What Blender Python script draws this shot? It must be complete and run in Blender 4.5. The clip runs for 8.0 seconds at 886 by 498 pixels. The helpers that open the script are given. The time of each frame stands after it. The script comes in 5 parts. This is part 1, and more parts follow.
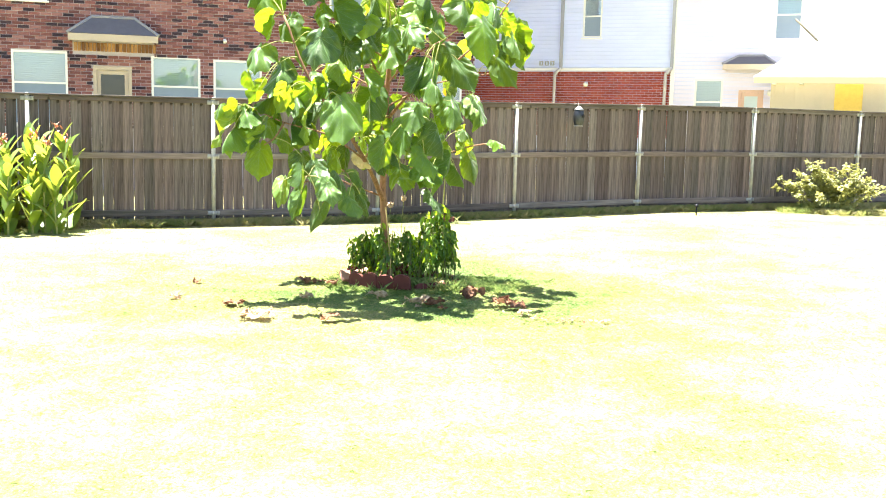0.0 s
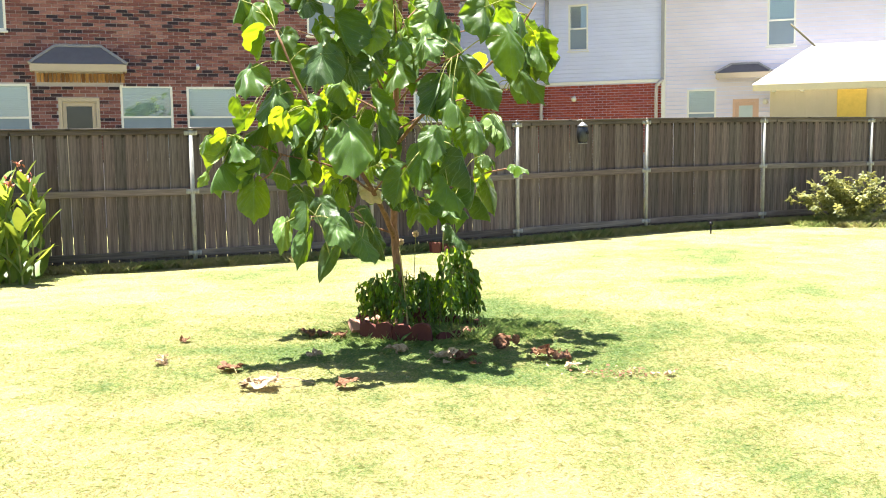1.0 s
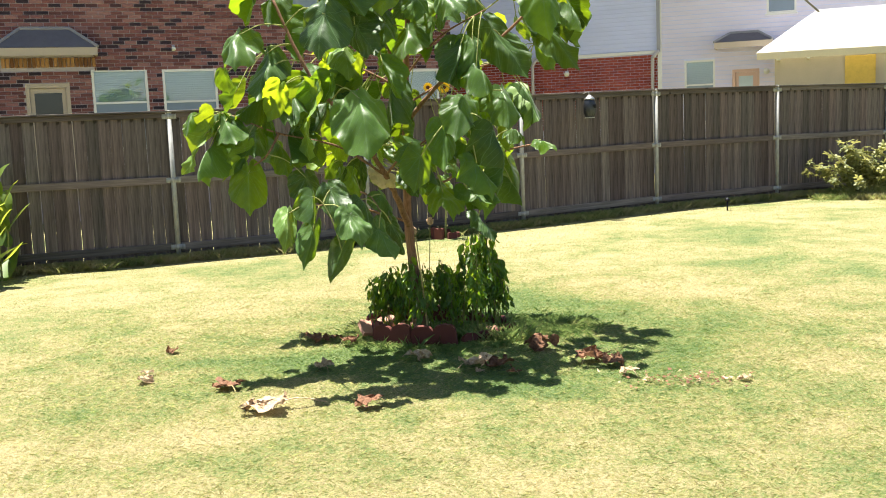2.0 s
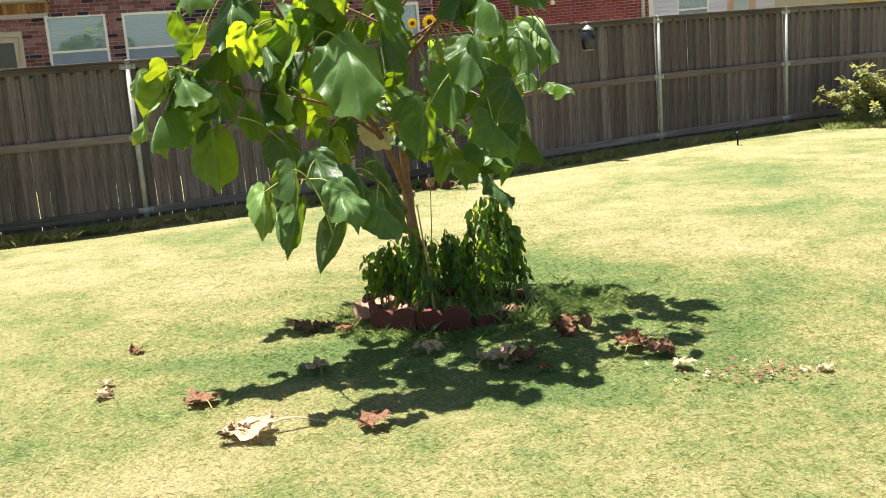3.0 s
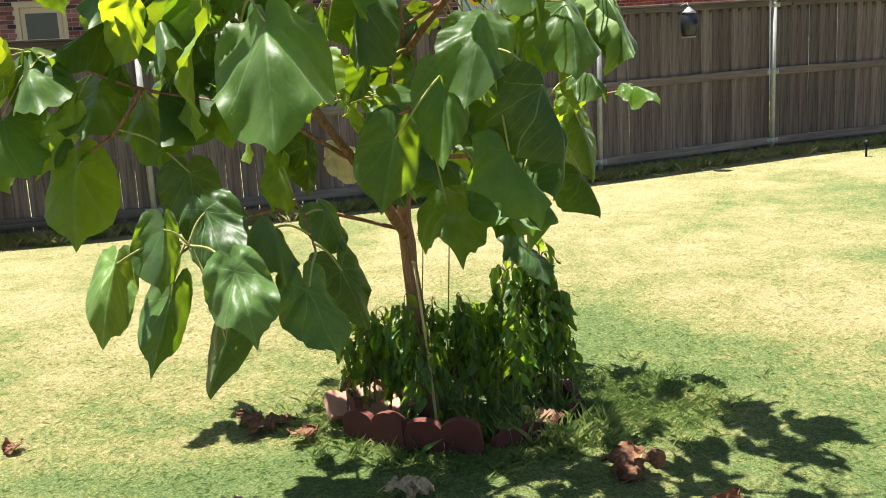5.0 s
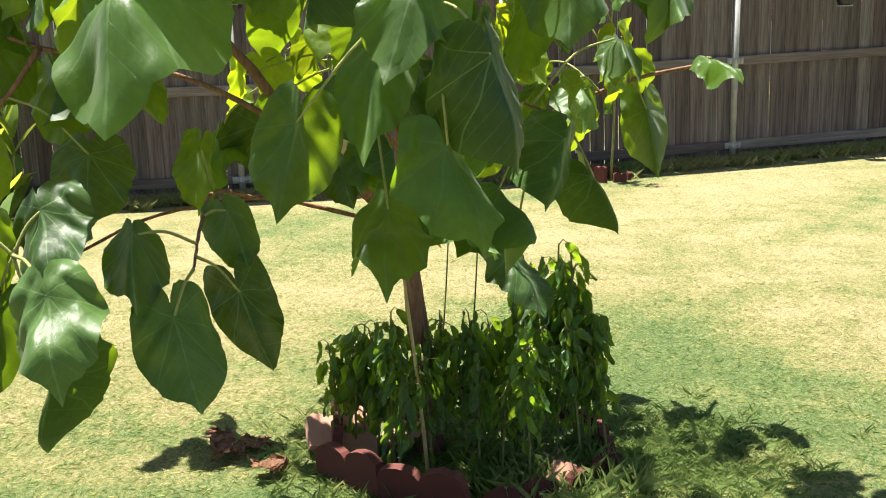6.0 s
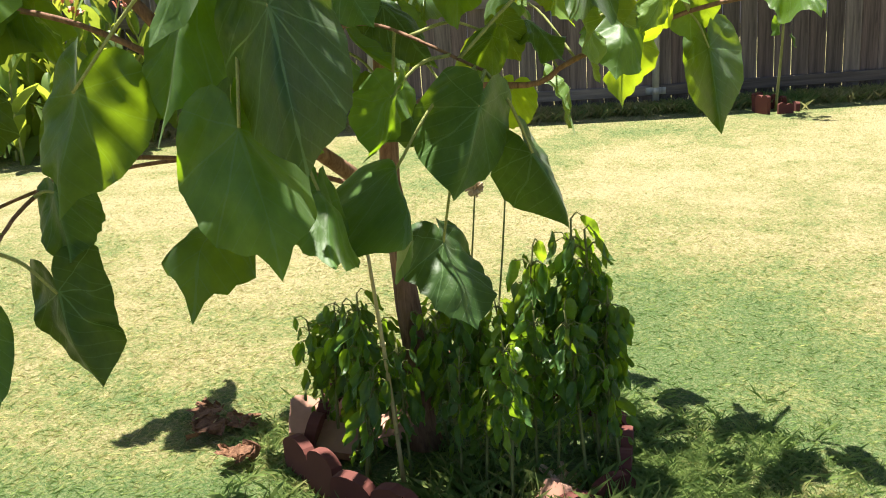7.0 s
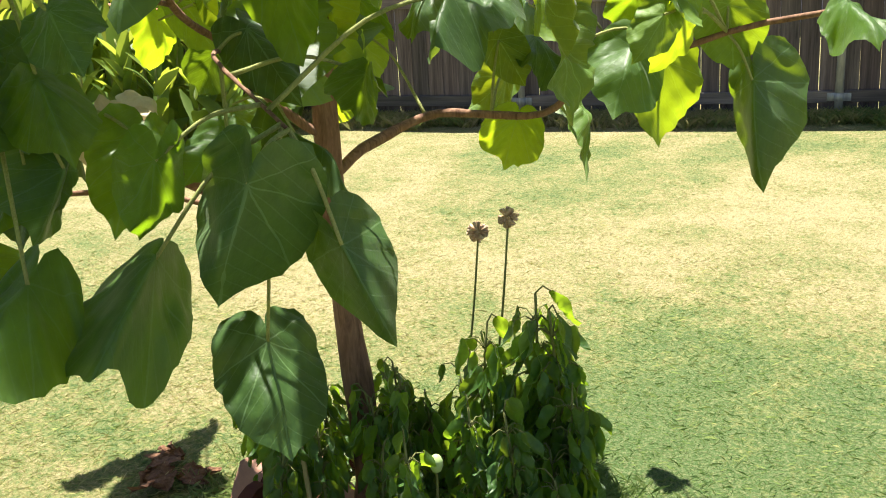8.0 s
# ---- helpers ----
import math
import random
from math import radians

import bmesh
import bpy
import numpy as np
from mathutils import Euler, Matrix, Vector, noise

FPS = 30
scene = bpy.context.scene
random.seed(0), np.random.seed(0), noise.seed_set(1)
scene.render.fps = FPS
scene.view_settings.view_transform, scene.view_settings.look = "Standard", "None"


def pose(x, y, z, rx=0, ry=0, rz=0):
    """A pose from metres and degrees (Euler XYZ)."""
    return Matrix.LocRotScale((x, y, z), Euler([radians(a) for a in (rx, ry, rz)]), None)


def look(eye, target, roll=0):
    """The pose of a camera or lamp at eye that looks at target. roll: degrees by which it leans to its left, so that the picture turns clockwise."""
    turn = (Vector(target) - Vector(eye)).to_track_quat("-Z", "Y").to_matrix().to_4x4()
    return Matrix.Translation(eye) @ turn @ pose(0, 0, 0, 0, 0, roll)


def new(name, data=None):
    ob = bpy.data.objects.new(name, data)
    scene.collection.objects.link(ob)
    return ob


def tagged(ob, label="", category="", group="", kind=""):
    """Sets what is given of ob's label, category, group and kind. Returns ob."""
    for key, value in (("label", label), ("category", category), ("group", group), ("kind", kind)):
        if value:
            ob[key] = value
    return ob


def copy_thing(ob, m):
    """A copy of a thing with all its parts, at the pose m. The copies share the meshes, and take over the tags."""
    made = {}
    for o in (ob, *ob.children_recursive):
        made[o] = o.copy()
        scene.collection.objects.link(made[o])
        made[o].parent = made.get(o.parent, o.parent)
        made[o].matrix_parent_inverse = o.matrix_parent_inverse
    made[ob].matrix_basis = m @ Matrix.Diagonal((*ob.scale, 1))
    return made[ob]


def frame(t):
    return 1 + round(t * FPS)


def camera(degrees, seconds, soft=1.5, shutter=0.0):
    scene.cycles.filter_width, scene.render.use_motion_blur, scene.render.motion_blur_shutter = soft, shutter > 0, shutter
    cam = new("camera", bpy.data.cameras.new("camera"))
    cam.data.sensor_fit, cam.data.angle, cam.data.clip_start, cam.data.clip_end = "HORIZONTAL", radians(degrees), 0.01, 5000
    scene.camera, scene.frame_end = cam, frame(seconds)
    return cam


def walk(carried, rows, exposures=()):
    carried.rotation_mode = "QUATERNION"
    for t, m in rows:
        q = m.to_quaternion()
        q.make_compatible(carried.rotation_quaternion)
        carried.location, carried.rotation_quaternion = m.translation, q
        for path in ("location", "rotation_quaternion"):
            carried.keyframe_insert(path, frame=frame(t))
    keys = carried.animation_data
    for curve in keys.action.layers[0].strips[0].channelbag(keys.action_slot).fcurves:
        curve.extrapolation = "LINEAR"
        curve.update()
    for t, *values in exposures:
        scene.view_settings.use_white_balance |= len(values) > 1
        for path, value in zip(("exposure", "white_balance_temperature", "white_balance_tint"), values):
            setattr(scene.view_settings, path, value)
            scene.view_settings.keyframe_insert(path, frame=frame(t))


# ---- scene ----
cam = camera(48.1, 8.0, soft=1.0)
PATH = [
    (0, (0.276, -0.007, 1.491), (0.182, 1.975, 1.238), 1.3),
    (0.5, (0.064, 0.563, 1.532), (0.031, 2.546, 1.272), -1.1),
    (1, (-0.15, 1.107, 1.53), (-0.194, 3.095, 1.316), -0.8),
    (1.2, (-0.258, 1.29, 1.493), (-0.259, 3.276, 1.257), -1.3),
    (2.3, (-0.52, 2.411, 1.479), (-0.522, 4.394, 1.217), -2.8),
    (2.5, (-0.573, 2.632, 1.534), (-0.551, 4.599, 1.171), -3.7),
    (3, (-0.595, 3.112, 1.559), (-0.572, 5.075, 1.177), -4.4),
    (3.5, (-0.565, 3.619, 1.579), (-0.606, 5.582, 1.198), -1.8),
    (4, (-0.553, 4.089, 1.608), (-0.426, 6.038, 1.176), -0.1),
    (4.5, (-0.396, 4.575, 1.585), (-0.484, 6.521, 1.131), -2.6),
    (5, (-0.23, 5.011, 1.559), (-0.391, 6.963, 1.152), -2.9),
    (5.2, (-0.147, 5.168, 1.517), (-0.252, 7.124, 1.111), -2.8),
    (6.3, (0.357, 6.107, 1.503), (-0.232, 7.952, 1.003), -2.6),
    (6.5, (0.457, 6.258, 1.513), (-0.159, 8.083, 0.974), -3.5),
    (7, (0.681, 6.612, 1.509), (-0.182, 8.313, 0.908), -3.5),
    (7.5, (0.891, 7.039, 1.537), (-0.315, 8.513, 0.928), -2.0),
    (8, (0.98, 7.454, 1.521), (-0.249, 8.907, 0.904), -3.5),
]
EXPOSURES = [(0, 3.10), (0.5, 2.60), (1, 2.25), (1.5, 1.95), (2.3, 1.70), (3, 1.65), (8, 1.65)]
walk(cam, [(t, look(eye, target, roll)) for t, eye, target, roll in PATH], EXPOSURES)

# ---------------------------------------------------------------- light
SUN_EL, SUN_AZ = 75.0, -49.0          # degrees; azimuth clockwise from +y
world = bpy.data.worlds.new("sky")
scene.world = world
world.use_nodes = True
wn = world.node_tree.nodes
sky = wn.new("ShaderNodeTexSky")
sky.sky_type, sky.sun_disc = "NISHITA", False
sky.sun_elevation, sky.sun_rotation = radians(SUN_EL), radians(SUN_AZ)
world.node_tree.links.new(sky.outputs[0], wn["Background"].inputs[0])
wn["Background"].inputs[1].default_value = 0.047
sun = new("sun", bpy.data.lights.new("sun", "SUN"))
sun.data.energy, sun.data.angle, sun.data.color = 5.0, radians(0.55), (1.0, 0.95, 0.86)
sun_way = Vector((math.sin(radians(SUN_AZ)) * math.cos(radians(SUN_EL)), math.cos(radians(SUN_AZ)) * math.cos(radians(SUN_EL)), math.sin(radians(SUN_EL))))
sun.matrix_world = look(Vector((0, 8, 0)) + 40 * sun_way, (0, 8, 0))

# ---------------------------------------------------------------- materials


class Mat:
    """A node material under construction."""

    def __init__(self, name, rough=0.8, metal=0.0, spec=0.5):
        self.m = bpy.data.materials.new(name)
        self.m.use_nodes = True
        self.n, self.l = self.m.node_tree.nodes, self.m.node_tree.links
        self.b = self.n["Principled BSDF"]
        self.b.inputs["Roughness"].default_value = rough
        self.b.inputs["Metallic"].default_value = metal
        self.b.inputs["Specular IOR Level"].default_value = spec
        self.out = self.n["Material Output"]

    def put(self, a, socket):
        if hasattr(a, "is_output"):
            self.l.new(a, socket)
        else:
            socket.default_value = a

    def coord(self, kind="Object", scale=(1, 1, 1), turn=(0, 0, 0)):
        c, p = self.n.new("ShaderNodeTexCoord"), self.n.new("ShaderNodeMapping")
        self.l.new(c.outputs[kind], p.inputs[0])
        p.inputs["Scale"].default_value, p.inputs["Rotation"].default_value = scale, turn
        return p.outputs[0]

    def place(self):
        return self.n.new("ShaderNodeNewGeometry").outputs["Position"]

    def noise(self, vec, scale, detail=4, rough=0.55, dist=0.0):
        t = self.n.new("ShaderNodeTexNoise")
        self.l.new(vec, t.inputs["Vector"])
        t.inputs["Scale"].default_value, t.inputs["Detail"].default_value = scale, detail
        t.inputs["Roughness"].default_value, t.inputs["Distortion"].default_value = rough, dist
        return t.outputs["Fac"]

    def ramp(self, fac, *stops):
        r = self.n.new("ShaderNodeValToRGB")
        e = r.color_ramp.elements
        while len(e) < len(stops):
            e.new(0.5)
        for k, (p, c) in zip(e, stops):
            k.position = p
            k.color = (*c, 1) if not isinstance(c, (int, float)) else (c, c, c, 1)
        self.l.new(fac, r.inputs[0])
        return r.outputs[0]

    def mix(self, fac, a, b, kind="MIX"):
        x = self.n.new("ShaderNodeMix")
        x.data_type, x.blend_type = "RGBA", kind
        self.put(fac, x.inputs[0])
        for v, s in ((a, x.inputs[6]), (b, x.inputs[7])):
            self.put((*v, 1) if isinstance(v, tuple) and len(v) == 3 else v, s)
        return x.outputs[2]

    def math(self, kind, a, b=0.0, c=0.0):
        x = self.n.new("ShaderNodeMath")
        x.operation = kind
        for v, s in zip((a, b, c), x.inputs):
            self.put(v, s)
        return x.outputs[0]

    def random(self):
        return self.n.new("ShaderNodeObjectInfo").outputs["Random"]

    def island(self):
        return self.n.new("ShaderNodeNewGeometry").outputs["Random Per Island"]

    def hsv(self, col, h=0.5, s=1.0, v=1.0):
        x = self.n.new("ShaderNodeHueSaturation")
        for val, key in ((h, "Hue"), (s, "Saturation"), (v, "Value"), (col, "Color")):
            self.put(val, x.inputs[key])
        return x.outputs[0]

    def span(self, fac, lo, hi):
        return self.math("MULTIPLY_ADD", fac, hi - lo, lo)

    def color(self, c):
        self.put((*c, 1) if isinstance(c, tuple) else c, self.b.inputs["Base Color"])

    def rough(self, r):
        self.put(r, self.b.inputs["Roughness"])

    def bump(self, height, strength=0.3, distance=0.01):
        x = self.n.new("ShaderNodeBump")
        x.inputs["Strength"].default_value, x.inputs["Distance"].default_value = strength, distance
        self.l.new(height, x.inputs["Height"])
        self.l.new(x.outputs[0], self.b.inputs["Normal"])
        return x.outputs[0]

    def thin(self, col, share):
        """Lets light through a thin leaf or blade."""
        t, x = self.n.new("ShaderNodeBsdfTranslucent"), self.n.new("ShaderNodeMixShader")
        self.put((*col, 1) if isinstance(col, tuple) else col, t.inputs[0])
        self.put(share, x.inputs[0])
        self.l.new(self.b.outputs[0], x.inputs[1])
        self.l.new(t.outputs[0], x.inputs[2])
        self.l.new(x.outputs[0], self.out.inputs[0])


def lawn_colors(m, where):
    """The patchy green and straw of the lawn, over metres and over tufts."""
    big = m.noise(where, 0.55, 3, 0.6, 0.4)
    mid = m.noise(where, 2.6, 4, 0.6)
    tuft = m.noise(where, 11.0, 4, 0.7)
    clump = m.noise(where, 52.0, 3, 0.65)
    mixed = m.math("MULTIPLY_ADD", mid, 0.62, m.math("MULTIPLY_ADD", big, 1.05, m.math("MULTIPLY_ADD", tuft, 0.55, m.math("MULTIPLY_ADD", clump, 0.9, -0.97))))
    # turf near the bed is greener; the tree shadow's deep green is added in
    far = m.n.new("ShaderNodeVectorMath")
    far.operation = "DISTANCE"
    m.l.new(where, far.inputs[0])
    far.inputs[1].default_value = (-0.2, 8.7, 0.0)
    shade_green = m.ramp(m.math("MULTIPLY", far.outputs["Value"], 0.18), (0.10, 0.30), (0.44, 0.0))
    return m.math("SUBTRACT", mixed, shade_green)


def m_soil():
    m = Mat("lawn_floor", 0.95, spec=0.2)
    p = m.place()
    patch = lawn_colors(m, p)
    fine = m.noise(p, 75, 5, 0.75)
    fleck = m.noise(p, 120, 3, 0.6)
    turf = m.ramp(patch, (0.28, (0.088, 0.150, 0.046)), (0.42, (0.160, 0.205, 0.066)), (0.57, (0.275, 0.258, 0.105)), (0.74, (0.400, 0.338, 0.178)))
    thatch = m.mix(m.ramp(fine, (0.45, 0), (0.72, 0.8)), turf, m.mix(0.5, turf, (0.55, 0.48, 0.26)))
    thatch = m.mix(m.ramp(fine, (0.30, 0.75), (0.47, 0)), thatch, m.mix(0.4, turf, (0.045, 0.078, 0.022)))
    m.color(m.mix(m.ramp(fleck, (0.32, 0.5), (0.48, 0)), thatch, (0.085, 0.11, 0.032)))
    m.bump(m.math("ADD", fine, fleck), 0.8, 0.03)
    return m.m


def m_blades(name, dry=0.0, share=0.38):
    m = Mat(name, 0.6, spec=0.3)
    p = m.place()
    patch = m.math("ADD", m.math("MULTIPLY_ADD", m.island(), 0.26, -0.13 + dry), lawn_colors(m, p))
    col = m.ramp(patch, (0.28, (0.125, 0.225, 0.065)), (0.42, (0.245, 0.305, 0.105)), (0.57, (0.40, 0.37, 0.16)), (0.74, (0.53, 0.455, 0.265)))
    m.color(col)
    m.thin(m.mix(0.25, col, (0.50, 0.52, 0.16)), share)
    return m.m


def m_wood(name, dark, light, along=2):
    m = Mat(name, 0.85, spec=0.25)
    scale = [55, 55, 55]
    scale[along] = 2.2
    c = m.coord("Object", tuple(scale))
    grain = m.noise(c, 1.0, 5, 0.65, 0.6)
    broad = [7, 7, 7]
    broad[along] = 0.7
    stain = m.noise(m.coord("Object", tuple(broad)), 1.0, 4, 0.6, 0.3)
    knot = m.noise(m.coord("Object", (9, 9, 5)), 1.0, 1, 0.4)
    rnd = m.random()
    col = m.ramp(grain, (0.28, dark), (0.72, light))
    col = m.mix(m.ramp(stain, (0.42, 0.0), (0.72, 0.75)), col, tuple(0.5 * v for v in dark))
    col = m.mix(m.ramp(knot, (0.70, 0.0), (0.76, 0.8)), col, tuple(0.3 * v for v in dark))
    col = m.hsv(col, m.span(rnd, 0.49, 0.515), m.span(rnd, 1.15, 0.75), m.span(m.math("FRACT", m.math("MULTIPLY", rnd, 7.3)), 0.68, 1.35))
    m.color(col)
    m.bump(grain, 0.5, 0.004)
    return m.m


def m_metal(name, col, rough=0.4, metal=0.9):
    m = Mat(name, rough, metal)
    n = m.noise(m.coord("Object", (1, 1, 0.3)), 30, 4)
    m.color(m.mix(m.ramp(n, (0.35, 0), (0.7, 0.7)), col, tuple(0.55 * v for v in col)))
    m.rough(m.ramp(n, (0.3, rough), (0.8, min(1, rough + 0.3))))
    return m.m


def m_paint(name, col, rough=0.6, dirt=0.25, scale=3.0, spec=0.4):
    m = Mat(name, rough, spec=spec)
    p = m.coord("Object")
    n = m.noise(p, scale, 5, 0.65)
    f = m.noise(p, scale * 14, 3)
    m.color(m.mix(m.ramp(n, (0.4, 0), (0.8, dirt)), m.hsv((*col, 1), 0.5, 1, m.span(f, 0.93, 1.07)), tuple(0.55 * v for v in col)))
    m.bump(f, 0.15, 0.002)
    return m.m


def m_brick(name, stops):
    m = Mat(name, 0.9, spec=0.2)
    r = m.random()
    p = m.coord("Object")
    col = m.ramp(r, *stops)
    n = m.noise(p, 22, 5, 0.7)
    m.color(m.hsv(col, 0.5, 1.0, m.span(n, 0.7, 1.3)))
    m.bump(n, 0.5, 0.004)
    return m.m


def m_brick_stuff(name, stops):
    m = Mat(name, 0.9, spec=0.2)
    col = m.ramp(m.island(), *stops)
    n = m.noise(m.coord("Object"), 22, 5, 0.7)
    m.color(m.hsv(col, 0.5, 1.0, m.span(n, 0.7, 1.3)))
    m.bump(n, 0.5, 0.004)
    return m.m


def m_bark(name, dark, light):
    m = Mat(name, 0.85, spec=0.2)
    n = m.noise(m.coord("Object", (60, 60, 9)), 1, 6, 0.7, 0.8)
    s = m.noise(m.coord("Object", (5, 5, 3)), 1, 3)
    m.color(m.hsv(m.ramp(n, (0.3, dark), (0.7, light)), 0.5, 1, m.span(s, 0.75, 1.25)))
    m.bump(n, 0.7, 0.006)
    return m.m


def m_leaf(name, deep, lighter, glow, share, gloss=0.45, veins=True, spec=0.30):
    """A broad leaf: palmate veins, uneven green, light shining through."""
    m = Mat(name, gloss, spec=spec)
    uv = m.coord("UV")
    sep = m.n.new("ShaderNodeSeparateXYZ")
    m.l.new(uv, sep.inputs[0])
    bend = m.noise(uv, 3.0, 2)
    x = m.math("MULTIPLY_ADD", m.math("SUBTRACT", bend, 0.5), 0.10, m.math("ABSOLUTE", sep.outputs[0]))
    y = m.math("MULTIPLY_ADD", m.math("SUBTRACT", bend, 0.5), 0.07, sep.outputs[1])
    n = m.noise(m.coord("Object"), 7, 4, 0.6)
    rnd = m.random()
    tone = m.math("MULTIPLY_ADD", rnd, 0.6, m.math("MULTIPLY", n, 0.5))
    col = m.ramp(tone, (0.2, deep), (0.85, lighter))
    line = None
    if veins:
        lines = []
        for a, w in ((0, 0.011), (36, 0.008), (74, 0.006), (116, 0.005)):
            ca, sa = math.cos(radians(a)), math.sin(radians(a))
            off = m.math("ABSOLUTE", m.math("SUBTRACT", m.math("MULTIPLY", x, ca), m.math("MULTIPLY", y, sa)))
            ahead = m.math("ADD", m.math("MULTIPLY", x, sa), m.math("MULTIPLY", y, ca))
            hit = m.math("MULTIPLY", m.math("LESS_THAN", off, w), m.math("GREATER_THAN", ahead, 0.0))
            lines.append(hit)
        # ribs that leave the middle vein
        rib = m.math("FRACT", m.math("MULTIPLY", m.math("SUBTRACT", y, m.math("MULTIPLY", x, 0.75)), 7.0))
        rib = m.math("MULTIPLY", m.math("LESS_THAN", rib, 0.075), 0.45)
        line = rib
        for h in lines:
            line = m.math("MAXIMUM", line, h)
        soft = m.math("MULTIPLY", line, 0.55)
        col = m.mix(soft, col, tuple(min(1, 1.6 * v + 0.05) for v in lighter))
    cell = m.noise(m.coord("UV"), 26, 3, 0.6)
    col = m.hsv(col, 0.5, 1, m.span(cell, 0.85, 1.15))
    m.color(col)
    lit = m.hsv((*glow, 1), m.span(rnd, 0.488, 0.507), 1.0, m.span(n, 0.75, 1.25))
    if veins:
        lit = m.mix(m.math("MULTIPLY", line, 0.35), lit, tuple(0.5 * v for v in glow))
    # young leaves are thin, old ones let little light through
    m.thin(lit, m.math("MULTIPLY_ADD", m.math("POWER", m.math("FRACT", m.math("MULTIPLY", rnd, 5.7)), 1.6), 1.15 * share, 0.45 * share))
    # a net of small veins between the ribs
    net = m.n.new("ShaderNodeTexVoronoi")
    net.feature = "DISTANCE_TO_EDGE"
    net.inputs["Scale"].default_value = 15
    m.l.new(m.coord("UV"), net.inputs["Vector"])
    mesh = m.ramp(net.outputs["Distance"], (0.0, 0.0), (0.16, 1.0))
    cell = m.math("MULTIPLY_ADD", mesh, 0.22, cell) if veins else cell
    height = m.math("MULTIPLY_ADD", cell, 0.08, m.math("MULTIPLY", m.noise(m.coord("UV"), 5, 1), 0.5))
    if veins:
        height = m.math("SUBTRACT", height, m.math("MULTIPLY", line, 0.8))
    m.bump(height, 0.6, 0.012)
    m.b.inputs["Sheen Weight"].default_value, m.b.inputs["Sheen Roughness"].default_value = 0.10, 0.4
    return m.m


def m_dry(name, dark, light):
    m = Mat(name, 0.75, spec=0.3)
    n = m.noise(m.coord("Object"), 9, 5, 0.65)
    f = m.noise(m.coord("UV"), 18, 4)
    m.color(m.hsv(m.ramp(n, (0.3, dark), (0.7, light)), 0.5, 1, m.span(f, 0.7, 1.25)))
    m.thin(tuple(0.8 * v for v in light), 0.2)
    m.bump(f, 0.6, 0.01)
    return m.m


def m_siding(name, col):
    m = Mat(name, 0.6, spec=0.3)
    n = m.noise(m.coord("Object", (0.6, 0.6, 2)), 1.5, 4)
    m.color(m.hsv((*col, 1), 0.5, 1, m.span(n, 0.88, 1.08)))
    return m.m


def m_glass(name, col, rough=0.06):
    m = Mat(name, rough, spec=0.8)
    n = m.noise(m.coord("Object"), 1.6, 3)
    m.color(m.hsv((*col, 1), 0.5, 1, m.span(n, 0.7, 1.3)))
    return m.m


SOIL = m_soil()
BLADES = m_blades("grass_blades")
WEEDS = m_blades("weed_blades", -0.05, 0.62)
UPRIGHT = m_blades("upright_blades", 0.04, 0.7)
FENCE_WOOD = m_wood("weathered_cedar", (0.054, 0.043, 0.044), (0.205, 0.164, 0.155))
RAIL_WOOD = m_wood("weathered_rail", (0.09, 0.075, 0.073), (0.225, 0.188, 0.174), 0)
STEEL = m_metal("galvanised_steel", (0.44, 0.44, 0.42), 0.6, 0.35)
BLACK_METAL = m_metal("black_metal", (0.03, 0.03, 0.035), 0.45)
BARK = m_bark("young_bark", (0.12, 0.062, 0.040), (0.36, 0.205, 0.13))
TWIG = m_bark("green_twig", (0.22, 0.25, 0.075), (0.44, 0.45, 0.17))
LEAF = m_leaf("broad_leaf", (0.015, 0.047, 0.009), (0.062, 0.124, 0.026), (0.39, 0.62, 0.015), 0.27, 0.47, spec=0.34)
# brighter, yellower copy of the leaf: sun shining through is put into its colour
BACKLIT_LEAF = m_leaf("backlit_leaf", (0.06, 0.13, 0.02), (0.13, 0.22, 0.035), (0.68, 0.86, 0.02), 0.32, 0.52, spec=0.32)
WILT = m_leaf("wilted_leaf", (0.024, 0.066, 0.014), (0.075, 0.160, 0.036), (0.46, 0.70, 0.03), 0.36, 0.42, False, 0.4)
CANNA = m_leaf("canna_leaf", (0.045, 0.105, 0.022), (0.16, 0.25, 0.05), (0.52, 0.60, 0.06), 0.36, 0.42, False)
ROSE = m_leaf("shrub_leaf", (0.09, 0.115, 0.035), (0.24, 0.25, 0.09), (0.52, 0.50, 0.15), 0.3, 0.5, False)
DRY = m_dry("dry_leaf", (0.075, 0.028, 0.016), (0.34, 0.175, 0.095))
PALE_DRY = m_dry("pale_dry_leaf", (0.30, 0.165, 0.075), (0.76, 0.60, 0.41))
PALE_LEAF = m_leaf("pale_withered_leaf", (0.62, 0.50, 0.30), (0.80, 0.74, 0.58), (0.8, 0.66, 0.35), 0.3, 0.6, False)
# one terracotta twice: darkened for shade on the ring, paled for sun when tipped
TERRACOTTA = m_paint("terracotta", (0.125, 0.036, 0.027), 0.88, 0.5, 9)
SUNLIT_TERRACOTTA = m_paint("sunlit_terracotta", (0.52, 0.28, 0.20), 0.9, 0.7, 14)
HUSK = m_bark("dry_husk", (0.42, 0.27, 0.17), (0.75, 0.56, 0.40))
STEM = m_bark("dry_stem", (0.11, 0.13, 0.04), (0.31, 0.31, 0.12))
CANE = m_bark("bamboo_cane", (0.36, 0.27, 0.12), (0.6, 0.5, 0.25))
BRICK_MIX = ((0.0, (0.030, 0.023, 0.034)), (0.17, (0.055, 0.035, 0.045)), (0.2, (0.135, 0.055, 0.054)), (0.6, (0.22, 0.090, 0.084)), (1.0, (0.31, 0.160, 0.150)))
BRICK = m_brick_stuff("mixed_brick", BRICK_MIX)
BRICK_PIECE = m_brick("mixed_brick_piece", BRICK_MIX)
